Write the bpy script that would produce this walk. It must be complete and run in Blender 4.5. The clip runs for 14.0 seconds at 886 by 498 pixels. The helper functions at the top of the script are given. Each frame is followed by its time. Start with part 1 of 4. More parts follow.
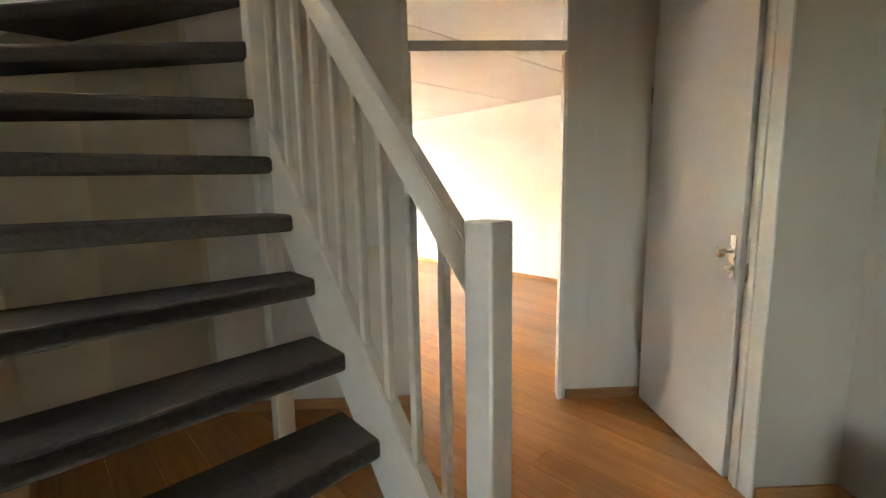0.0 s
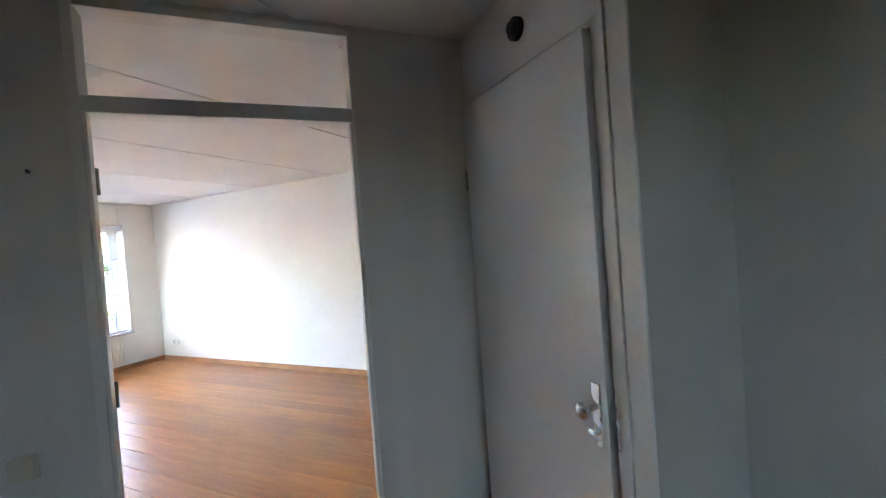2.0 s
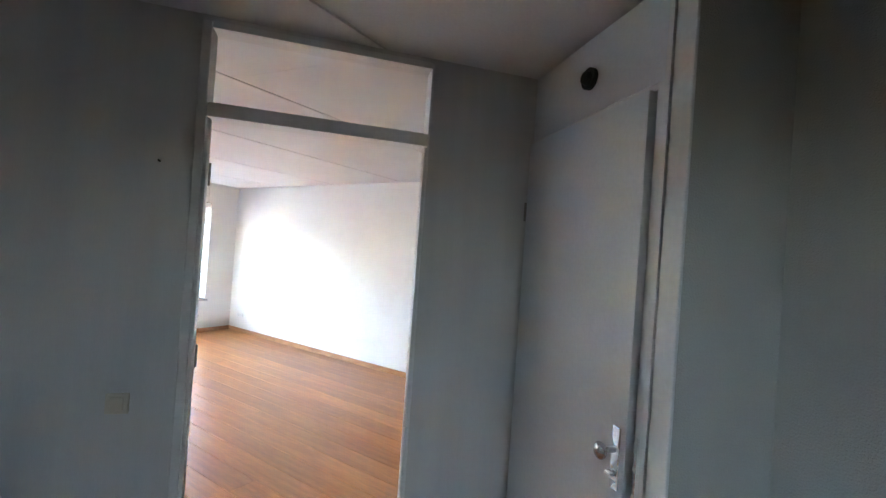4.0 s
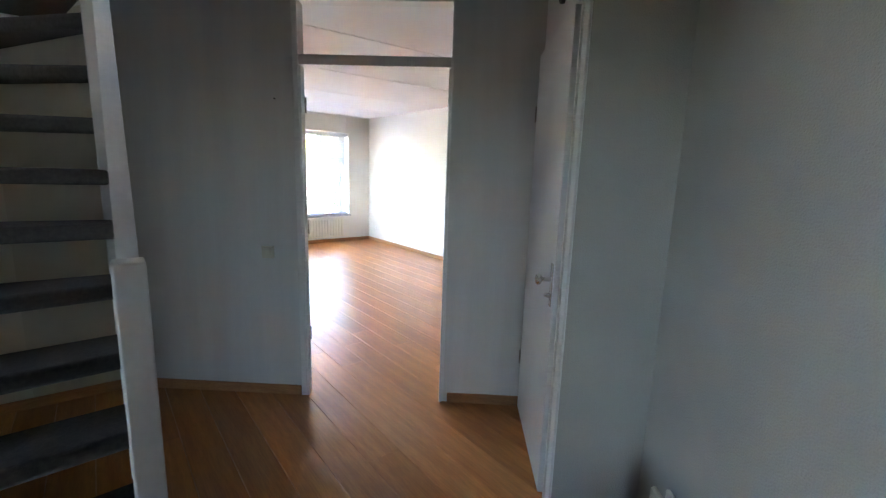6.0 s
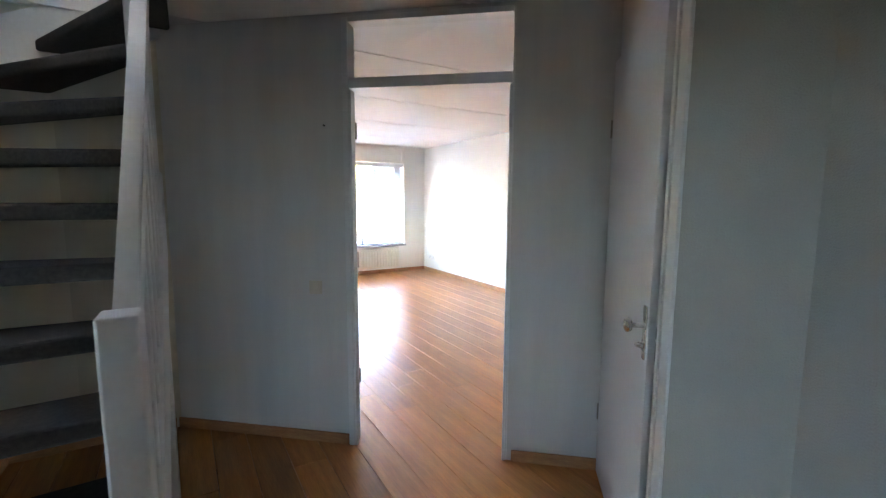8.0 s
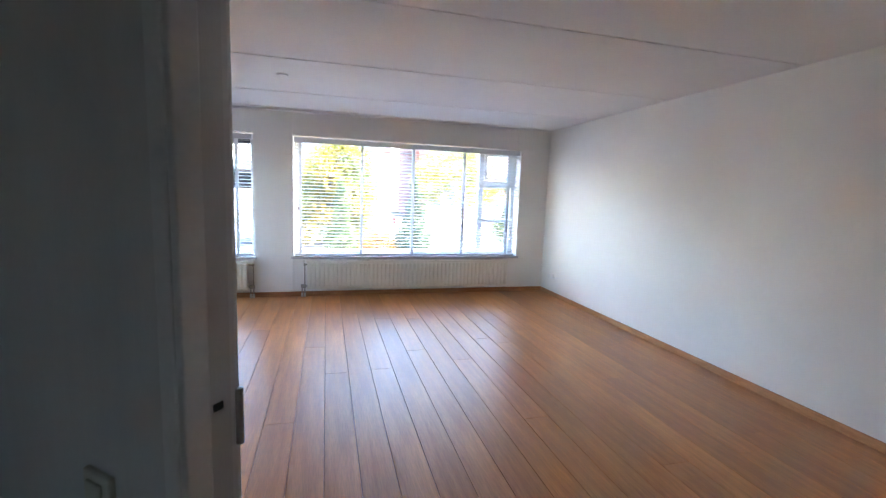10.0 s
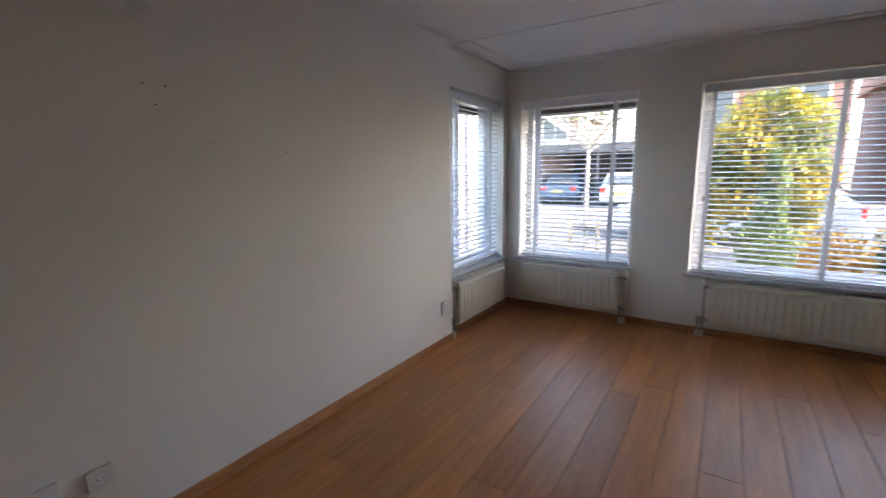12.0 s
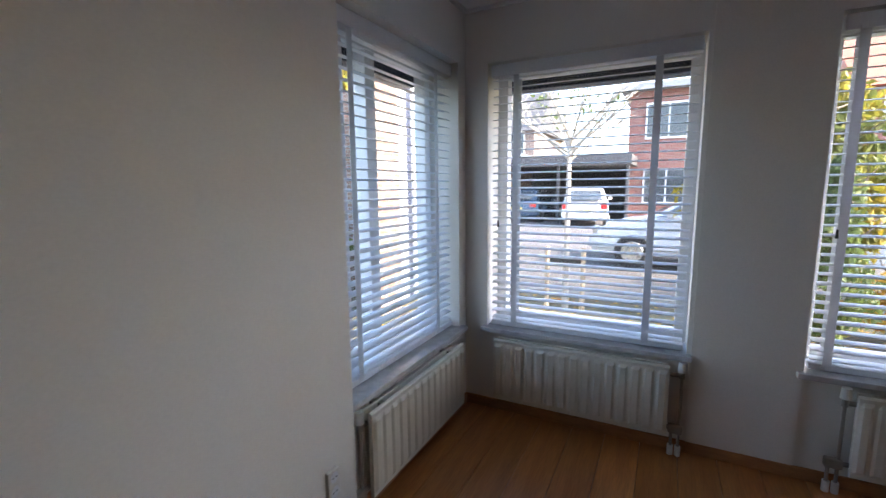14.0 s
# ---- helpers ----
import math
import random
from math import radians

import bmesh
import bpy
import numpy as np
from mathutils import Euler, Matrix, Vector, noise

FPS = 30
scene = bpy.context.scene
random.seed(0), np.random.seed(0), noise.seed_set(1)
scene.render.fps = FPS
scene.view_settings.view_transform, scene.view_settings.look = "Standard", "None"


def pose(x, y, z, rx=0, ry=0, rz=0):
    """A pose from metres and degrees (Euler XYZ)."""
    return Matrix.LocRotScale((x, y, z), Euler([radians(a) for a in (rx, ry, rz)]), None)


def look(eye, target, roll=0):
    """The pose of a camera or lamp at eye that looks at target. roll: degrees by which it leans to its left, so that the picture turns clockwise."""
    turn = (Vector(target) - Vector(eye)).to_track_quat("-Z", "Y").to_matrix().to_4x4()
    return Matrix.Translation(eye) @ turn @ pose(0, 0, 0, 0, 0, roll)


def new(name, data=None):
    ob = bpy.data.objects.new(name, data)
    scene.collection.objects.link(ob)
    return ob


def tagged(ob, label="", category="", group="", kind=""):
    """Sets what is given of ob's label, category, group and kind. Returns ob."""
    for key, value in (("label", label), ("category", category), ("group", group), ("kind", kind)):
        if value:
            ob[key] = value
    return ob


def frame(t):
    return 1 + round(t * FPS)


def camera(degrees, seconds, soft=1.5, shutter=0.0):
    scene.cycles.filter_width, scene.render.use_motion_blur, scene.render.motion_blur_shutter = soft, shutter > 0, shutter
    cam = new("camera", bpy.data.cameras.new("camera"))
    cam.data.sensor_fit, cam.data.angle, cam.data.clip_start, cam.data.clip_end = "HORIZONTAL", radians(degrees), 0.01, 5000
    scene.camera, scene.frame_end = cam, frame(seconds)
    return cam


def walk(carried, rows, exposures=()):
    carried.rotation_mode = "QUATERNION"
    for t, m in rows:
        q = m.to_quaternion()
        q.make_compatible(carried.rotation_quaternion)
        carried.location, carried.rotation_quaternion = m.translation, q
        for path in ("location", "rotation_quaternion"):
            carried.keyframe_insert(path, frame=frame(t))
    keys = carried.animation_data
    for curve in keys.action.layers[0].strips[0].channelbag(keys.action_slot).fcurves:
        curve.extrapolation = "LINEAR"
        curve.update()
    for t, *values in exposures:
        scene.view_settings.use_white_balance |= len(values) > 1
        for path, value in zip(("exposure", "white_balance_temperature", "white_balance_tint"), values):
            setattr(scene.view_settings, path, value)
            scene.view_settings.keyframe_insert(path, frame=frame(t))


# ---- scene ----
cam = camera(91.1, 14.0, soft=1.25, shutter=0.15)
PATH = [
    (0, (-2.049, -1.348, 1.310), (-0.690, 0.092, 1.025), -1.0),
    (0.5, (-1.709, -1.263, 1.360), (-0.257, 0.089, 1.106), -2.8),
    (1, (-1.496, -1.213, 1.430), (0.031, 0.052, 1.173), -3.2),
    (1.5, (-1.317, -1.173, 1.525), (0.377, -0.125, 1.345), -5.8),
    (2, (-1.248, -1.049, 1.540), (0.553, -0.180, 1.499), -4.3),
    (4.5, (-1.358, -1.202, 1.585), (0.237, 0.002, 1.656), 7.2),
    (5, (-1.270, -1.390, 1.543), (0.202, -0.056, 1.779), 5.9),
    (5.5, (-1.346, -1.728, 1.472), (0.074, -0.329, 1.314), 2.5),
    (6, (-1.438, -2.005, 1.472), (-0.210, -0.468, 1.113), 1.8),
    (6.5, (-1.543, -2.098, 1.481), (-0.415, -0.485, 1.122), 0.4),
    (7, (-1.553, -2.158, 1.482), (-0.472, -0.518, 1.108), 0.0),
    (7.5, (-1.463, -2.043, 1.477), (-0.410, -0.358, 1.244), -0.5),
    (7.7, (-1.405, -1.937, 1.463), (-0.356, -0.250, 1.231), 0.0),
    (9.8, (-0.344, -0.295, 1.447), (0.257, 1.596, 1.194), 1.5),
    (10, (-0.284, -0.059, 1.449), (0.234, 1.856, 1.194), 2.1),
    (10.5, (-0.243, 0.398, 1.51), (0.101, 2.346, 1.215), 2.0),
    (11, (-0.161, 0.828, 1.476), (0.11, 2.785, 1.164), 2.6),
    (11.5, (-0.172, 1.274, 1.498), (-0.504, 3.212, 1.131), 2.4),
    (12, (-0.466, 1.726, 1.428), (-1.545, 3.374, 1.08), -0.8),
    (12.5, (-0.731, 2.131, 1.385), (-2.246, 3.401, 1.083), -2.0),
    (13, (-0.963, 2.534, 1.361), (-2.461, 3.83, 1.084), -1.6),
    (13.5, (-1.225, 2.991, 1.359), (-2.465, 4.539, 1.097), -1.1),
    (14, (-1.311, 3.497, 1.406), (-2.22, 5.256, 1.124), -0.6),
]
walk(cam, [(t, look(eye, target, roll)) for t, eye, target, roll in PATH],
     exposures=[(0.0, 7.45, 9800, 12), (0.5, 7.15, 8000, 11), (1.0, 6.75, 6900, 10), (1.5, 6.75, 6450, 9), (2.0, 6.5, 6350, 9), (4.5, 6.7, 6200, 9), (5.5, 6.7, 6300, 9), (7.0, 6.85, 6450, 9), (7.7, 6.85, 6400, 9), (9.8, 5.75, 6200, 10), (10.1, 5.25, 6100, 10), (10.5, 4.95, 6100, 10), (11.0, 4.45, 6400, 11), (11.5, 4.15, 6600, 13), (12.0, 3.85, 6900, 13), (12.5, 3.95, 6800, 13), (13.0, 3.9, 6700, 13), (13.5, 3.65, 6600, 13), (14.0, 3.3, 6450, 12)])

SUN_DIR = Vector((-0.83, 0.05, -0.56))
world = bpy.data.worlds.new("sky_world")
scene.world = world
world.use_nodes = True
wn = world.node_tree
sky = wn.nodes.new("ShaderNodeTexSky")
sky.sky_type = "NISHITA"
sky.sun_disc = False
sky.sun_elevation = math.asin(0.56 / SUN_DIR.length)
sky.sun_rotation = math.atan2(-SUN_DIR.x, -SUN_DIR.y)
sky.air_density, sky.dust_density = 1.0, 2.0
wn.links.new(sky.outputs[0], wn.nodes["Background"].inputs[0])
wn.nodes["Background"].inputs[1].default_value = 0.15
sun_data = bpy.data.lights.new("sun", "SUN")
sun_data.energy, sun_data.angle, sun_data.color = 2.0, radians(0.5), (1.0, 0.93, 0.82)
sun_lamp = new("sun", sun_data)
sun_lamp.rotation_euler = SUN_DIR.to_track_quat("-Z", "Y").to_euler()


# ---- materials ----
def nodes_of(name):
    m = bpy.data.materials.new(name)
    m.use_nodes = True
    return m, m.node_tree, m.node_tree.nodes["Principled BSDF"]


def noise_at(t, scale, detail=4.0, stretch=(1, 1, 1), coord="Object"):
    tc = t.nodes.new("ShaderNodeTexCoord")
    mp = t.nodes.new("ShaderNodeMapping")
    mp.inputs["Scale"].default_value = stretch
    nz = t.nodes.new("ShaderNodeTexNoise")
    nz.inputs["Scale"].default_value, nz.inputs["Detail"].default_value = scale, detail
    t.links.new(tc.outputs[coord], mp.inputs[0])
    t.links.new(mp.outputs[0], nz.inputs["Vector"])
    return nz.outputs["Fac"]


def ramp(t, fac, a, b, lo=0.3, hi=0.7):
    r = t.nodes.new("ShaderNodeValToRGB")
    e = r.color_ramp.elements
    e[0].position, e[1].position = lo, hi
    e[0].color, e[1].color = (*a, 1), (*b, 1)
    t.links.new(fac, r.inputs[0])
    return r.outputs[0]


def mixed(t, fac, a, b, mode="MIX"):
    m = t.nodes.new("ShaderNodeMix")
    m.data_type, m.blend_type = "RGBA", mode
    for sock, v in ((m.inputs[0], fac), (m.inputs[6], a), (m.inputs[7], b)):
        if isinstance(v, float):
            sock.default_value = v
        elif isinstance(v, tuple):
            sock.default_value = (*v, 1)
        else:
            t.links.new(v, sock)
    return m.outputs[2]


def bumped(t, bsdf, fac, strength, dist=0.002):
    b = t.nodes.new("ShaderNodeBump")
    b.inputs["Strength"].default_value, b.inputs["Distance"].default_value = strength, dist
    t.links.new(fac, b.inputs["Height"])
    t.links.new(b.outputs[0], bsdf.inputs["Normal"])


def rough_between(t, bsdf, fac, lo, hi):
    m = t.nodes.new("ShaderNodeMapRange")
    m.inputs[3].default_value, m.inputs[4].default_value = lo, hi
    t.links.new(fac, m.inputs[0])
    t.links.new(m.outputs[0], bsdf.inputs["Roughness"])


def surface(name, a, b, scale=8.0, rough=0.6, grain=120.0, bump=0.2, stretch=(1, 1, 1), metal=0.0, dist=0.002, lo=0.3, hi=0.7):
    """Two-tone surface: broad tone variation, fine grain in colour and relief."""
    m, t, p = nodes_of(name)
    broad = noise_at(t, scale, 5.0, stretch)
    fine = noise_at(t, grain, 3.0, stretch)
    c = ramp(t, broad, a, b, lo, hi)
    c = mixed(t, 0.12, c, ramp(t, fine, (0.55, 0.55, 0.55), (1, 1, 1)), "MULTIPLY")
    t.links.new(c, p.inputs["Base Color"])
    p.inputs["Metallic"].default_value = metal
    rough_between(t, p, broad, rough - 0.06, rough + 0.06)
    if bump:
        bumped(t, p, fine, bump, dist)
    return m


def wood(name, a, b, rough=0.36, along=(9, 0.7, 9), spread=0.35):
    m, t, p = nodes_of(name)
    info = t.nodes.new("ShaderNodeObjectInfo")
    grain = noise_at(t, 4.0, 8.0, along)
    fine = noise_at(t, 30.0, 4.0, along)
    knots = noise_at(t, 2.6, 2.0, (1, 0.6, 1))
    c = ramp(t, grain, a, b, 0.32, 0.68)
    c = mixed(t, 0.28, c, ramp(t, fine, (0.45, 0.42, 0.4), (1, 1, 1), 0.35, 0.6), "MULTIPLY")
    c = mixed(t, 0.5, c, ramp(t, knots, (0.5, 0.42, 0.36), (1, 1, 1), 0.25, 0.36), "MULTIPLY")
    c = mixed(t, 0.45, c, ramp(t, noise_at(t, 0.9, 3.0, (1, 1, 1)), (0.74, 0.69, 0.65), (1, 1, 1), 0.35, 0.6), "MULTIPLY")
    hsv = t.nodes.new("ShaderNodeHueSaturation")
    mr = t.nodes.new("ShaderNodeMapRange")
    mr.inputs[3].default_value, mr.inputs[4].default_value = 1 - spread, 1 + spread
    t.links.new(info.outputs["Random"], mr.inputs[0])
    t.links.new(mr.outputs[0], hsv.inputs["Value"])
    t.links.new(c, hsv.inputs["Color"])
    t.links.new(hsv.outputs[0], p.inputs["Base Color"])
    rough_between(t, p, grain, rough - 0.07, rough + 0.1)
    p.inputs["IOR"].default_value = 1.5
    bumped(t, p, fine, 0.12, 0.001)
    return m


def brickwork(name, a, b, mortar, scale=1.0):
    m, t, p = nodes_of(name)
    tc = t.nodes.new("ShaderNodeTexCoord")
    sep = t.nodes.new("ShaderNodeSeparateXYZ")
    comb = t.nodes.new("ShaderNodeCombineXYZ")
    add = t.nodes.new("ShaderNodeMath")
    t.links.new(tc.outputs["Object"], sep.inputs[0])
    t.links.new(sep.outputs[0], add.inputs[0])
    t.links.new(sep.outputs[1], add.inputs[1])
    t.links.new(add.outputs[0], comb.inputs[0])
    t.links.new(sep.outputs[2], comb.inputs[1])
    br = t.nodes.new("ShaderNodeTexBrick")
    br.inputs["Scale"].default_value = scale
    br.inputs["Brick Width"].default_value, br.inputs["Row Height"].default_value = 0.22, 0.062
    br.inputs["Mortar Size"].default_value = 0.008
    br.inputs["Color1"].default_value, br.inputs["Color2"].default_value, br.inputs["Mortar"].default_value = (*a, 1), (*b, 1), (*mortar, 1)
    t.links.new(comb.outputs[0], br.inputs["Vector"])
    c = mixed(t, 0.3, br.outputs[0], ramp(t, noise_at(t, 3.0), (0.6, 0.6, 0.6), (1, 1, 1)), "MULTIPLY")
    t.links.new(c, p.inputs["Base Color"])
    p.inputs["Roughness"].default_value = 0.85
    bumped(t, p, br.outputs["Fac"], -0.4, 0.01)
    return m


def glassy(name, tint=(1, 1, 1), gloss=0.05, rough=0.0):
    """Thin clear pane: straight transmission with a weak mirror image."""
    m, t, p = nodes_of(name)
    t.nodes.remove(p)
    tr = t.nodes.new("ShaderNodeBsdfTransparent")
    gl = t.nodes.new("ShaderNodeBsdfGlossy")
    tr.inputs[0].default_value = (*tint, 1)
    gl.inputs["Roughness"].default_value = rough
    mx = t.nodes.new("ShaderNodeMixShader")
    mx.inputs[0].default_value = gloss
    t.links.new(tr.outputs[0], mx.inputs[1])
    t.links.new(gl.outputs[0], mx.inputs[2])
    t.links.new(mx.outputs[0], t.nodes["Material Output"].inputs[0])
    return m


M_WALL = surface("white_wall_paint", (0.78, 0.755, 0.715), (0.83, 0.81, 0.775), 1.1, 0.62, 150.0, 0.35, dist=0.0015)
M_HALL = surface("grey_white_hall_wallpaper", (0.64, 0.625, 0.60), (0.73, 0.715, 0.69), 2.2, 0.75, 240.0, 0.5, (3, 3, 0.25), dist=0.0015)
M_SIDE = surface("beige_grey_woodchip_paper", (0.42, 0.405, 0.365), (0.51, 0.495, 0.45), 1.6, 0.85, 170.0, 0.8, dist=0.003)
M_CREAM = surface("cream_stair_wallpaper", (0.62, 0.57, 0.46), (0.72, 0.67, 0.55), 1.5, 0.8, 220.0, 0.5, dist=0.0015)
M_CEIL = surface("white_ceiling_paint", (0.82, 0.81, 0.81), (0.86, 0.85, 0.85), 1.5, 0.8, 90.0, 0.25)
M_TRIM = surface("white_gloss_paint", (0.74, 0.73, 0.71), (0.80, 0.79, 0.77), 3.0, 0.32, 60.0, 0.05)
M_DOOR = surface("white_door_paint", (0.72, 0.73, 0.75), (0.78, 0.79, 0.80), 2.0, 0.35, 90.0, 0.06)
M_FRAME = surface("white_window_frame_paint", (0.72, 0.73, 0.74), (0.80, 0.80, 0.81), 3.0, 0.35, 60.0, 0.05)
M_PLANK = wood("oiled_oak_plank", (0.47, 0.175, 0.047), (0.64, 0.270, 0.083), 0.34, (5, 0.4, 5), spread=0.14)
M_BASE = wood("varnished_oak_skirting", (0.42, 0.19, 0.075), (0.54, 0.27, 0.11), 0.42, (1.5, 1.5, 9), spread=0.08)
M_SUB = surface("dark_subfloor", (0.02, 0.014, 0.01), (0.03, 0.02, 0.015), rough=0.9)
M_CARPET = surface("dark_grey_stair_carpet", (0.036, 0.031, 0.027), (0.066, 0.058, 0.050), 70.0, 0.95, 330.0, 1.0, dist=0.004)
M_RAD = surface("cream_radiator_enamel", (0.70, 0.67, 0.58), (0.77, 0.74, 0.65), 3.0, 0.32, 60.0, 0.05)
M_SLAT = surface("white_wooden_slat", (0.78, 0.80, 0.84), (0.84, 0.86, 0.89), 4.0, 0.4, 80.0, 0.08)
M_TAPE = surface("white_woven_ladder_tape", (0.70, 0.71, 0.74), (0.77, 0.78, 0.81), 20.0, 0.8, 500.0, 0.3)


def let_through(m, share):
    """Thin stuff through which part of the light passes."""
    t = m.node_tree
    p = t.nodes["Principled BSDF"]
    tr = t.nodes.new("ShaderNodeBsdfTranslucent")
    t.links.new(p.inputs["Base Color"].links[0].from_socket, tr.inputs[0])
    mx = t.nodes.new("ShaderNodeMixShader")
    mx.inputs[0].default_value = share
    t.links.new(p.outputs[0], mx.inputs[1])
    t.links.new(tr.outputs[0], mx.inputs[2])
    t.links.new(mx.outputs[0], t.nodes["Material Output"].inputs[0])


let_through(M_TAPE, 0.55)
let_through(M_SLAT, 0.2)
M_SILL = surface("polished_grey_stone_sill", (0.45, 0.45, 0.47), (0.60, 0.60, 0.62), 22.0, 0.15, 160.0, 0.0)
M_CHROME = surface("brushed_steel", (0.55, 0.54, 0.52), (0.66, 0.65, 0.63), 12.0, 0.28, 200.0, 0.05, metal=1.0)
M_PIPE = surface("dull_heating_pipe", (0.30, 0.28, 0.25), (0.40, 0.38, 0.34), 12.0, 0.4, 100.0, 0.1, metal=0.7)
M_PLASTIC = surface("white_plastic", (0.72, 0.71, 0.67), (0.78, 0.77, 0.73), 9.0, 0.4, 80.0, 0.05)
M_DARK = surface("black_plastic", (0.012, 0.012, 0.012), (0.025, 0.025, 0.025), 9.0, 0.5)
M_NAVY = surface("dark_blue_awning_box", (0.02, 0.027, 0.05), (0.035, 0.042, 0.07), 6.0, 0.5)
M_GLASS = glassy("window_glass")
M_FROST = glassy("frosted_glass", (0.004, 0.0043, 0.0046), 0.1, 0.4)
M_BRICK = brickwork("red_brick", (0.24, 0.07, 0.045), (0.18, 0.055, 0.04), (0.26, 0.23, 0.21))
M_BRICK2 = brickwork("brown_brick", (0.20, 0.12, 0.085), (0.16, 0.09, 0.065), (0.33, 0.31, 0.28))
M_ROOF = surface("dark_roof_tile", (0.05, 0.05, 0.055), (0.09, 0.085, 0.085), 5.0, 0.7)
M_ROOFRED = surface("orange_red_roof_tile", (0.26, 0.085, 0.05), (0.34, 0.12, 0.07), 5.0, 0.7)
M_GROUND = surface("garden_soil_and_grass", (0.045, 0.05, 0.02), (0.10, 0.08, 0.045), 1.6, 0.95, 40.0, 0.8, dist=0.02)
M_PAVE = brickwork("pinkish_street_clinker", (0.17, 0.13, 0.115), (0.13, 0.105, 0.092), (0.09, 0.08, 0.07))
M_ROAD = brickwork("grey_street_clinker", (0.13, 0.12, 0.115), (0.10, 0.092, 0.09), (0.07, 0.065, 0.06))
M_KERB = surface("concrete_kerb", (0.30, 0.30, 0.29), (0.40, 0.39, 0.38), 4.0, 0.9)
M_BARK = surface("pale_bark", (0.32, 0.29, 0.25), (0.45, 0.42, 0.37), 8.0, 0.9, 60.0, 0.6, (1, 1, 0.3))
M_BARKDARK = surface("dark_bark", (0.07, 0.05, 0.035), (0.13, 0.10, 0.075), 8.0, 0.9, 60.0, 0.6, (1, 1, 0.3))
M_STAKE = surface("weathered_stake_wood", (0.34, 0.27, 0.19), (0.45, 0.37, 0.27), 5.0, 0.85, 90.0, 0.3, (4, 4, 0.5))
M_CARWHITE = surface("white_car_paint", (0.72, 0.74, 0.76), (0.76, 0.78, 0.80), 1.0, 0.16, 60.0, 0.0)
M_CARSILVER = surface("silver_car_paint", (0.50, 0.55, 0.62), (0.56, 0.61, 0.68), 1.0, 0.2, 60.0, 0.0, metal=0.4)
M_CARDARK = surface("dark_blue_car_paint", (0.03, 0.06, 0.10), (0.05, 0.08, 0.13), 1.0, 0.15, 60.0, 0.0)
M_CARGLASS = surface("tinted_car_glass", (0.04, 0.05, 0.06), (0.07, 0.08, 0.09), 1.0, 0.08, 60.0, 0.0)
M_TYRE = surface("tyre_rubber", (0.02, 0.02, 0.02), (0.035, 0.035, 0.035), 9.0, 0.85)
M_REDLIGHT = surface("red_tail_light", (0.45, 0.02, 0.02), (0.55, 0.04, 0.03), 4.0, 0.2)
M_YELLOW = surface("yellow_plate", (0.65, 0.45, 0.05), (0.7, 0.5, 0.07), 4.0, 0.5)
M_ZINC = surface("grey_fascia", (0.24, 0.25, 0.26), (0.31, 0.32, 0.33), 4.0, 0.5)


def foliage(name, a, b, c2):
    m, t, p = nodes_of(name)
    geo = t.nodes.new("ShaderNodeNewGeometry")
    c = ramp(t, geo.outputs["Random Per Island"], a, b, 0.0, 0.75)
    c = mixed(t, ramp(t, noise_at(t, 1.3), (0, 0, 0), (1, 1, 1), 0.45, 0.62), c, c2)
    t.links.new(c, p.inputs["Base Color"])
    p.inputs["Roughness"].default_value = 0.6
    p.inputs["Subsurface Weight"].default_value = 0.0
    tr = t.nodes.new("ShaderNodeBsdfTranslucent")
    t.links.new(c, tr.inputs[0])
    mx = t.nodes.new("ShaderNodeMixShader")
    mx.inputs[0].default_value = 0.35
    t.links.new(p.outputs[0], mx.inputs[1])
    t.links.new(tr.outputs[0], mx.inputs[2])
    t.links.new(mx.outputs[0], t.nodes["Material Output"].inputs[0])
    return m


M_LEAFGOLD = foliage("yellow_green_autumn_leaf", (0.10, 0.13, 0.02), (0.42, 0.30, 0.03), (0.14, 0.17, 0.04))
M_LEAFORANGE = foliage("orange_autumn_leaf", (0.40, 0.16, 0.02), (0.55, 0.33, 0.04), (0.35, 0.24, 0.04))
M_LEAFDARK = foliage("dark_conifer_needle", (0.025, 0.05, 0.02), (0.06, 0.10, 0.035), (0.04, 0.075, 0.035))
M_LEAFPALE = foliage("pale_green_leaf", (0.07, 0.11, 0.035), (0.16, 0.20, 0.06), (0.11, 0.15, 0.05))


# ---- building helpers ----
def mesh_from(name, bm, mat):
    bmesh.ops.recalc_face_normals(bm, faces=bm.faces)
    me = bpy.data.meshes.new(name)
    bm.to_mesh(me)
    bm.free()
    me.materials.append(mat)
    return me


def obj(name, bm, mat, m=None, label="", category="", group="", kind=""):
    ob = new(name, mesh_from(name, bm, mat))
    if m is not None:
        ob.matrix_world = m
    return tagged(ob, label, category, group, kind)


def part(name, bm, mat, parent, label="", m=None):
    ob = new(name, mesh_from(name, bm, mat))
    ob.parent = parent
    if m is not None:
        ob.matrix_basis = m
    return tagged(ob, label)


def part_of(name, me, parent, m):
    ob = new(name, me)
    ob.parent = parent
    ob.matrix_basis = m
    return ob


def thing(name, m=None, label="", category="", group="", kind=""):
    e = new(name)
    e.empty_display_size = 0.1
    if m is not None:
        e.matrix_world = m
    return tagged(e, label, category, group, kind)


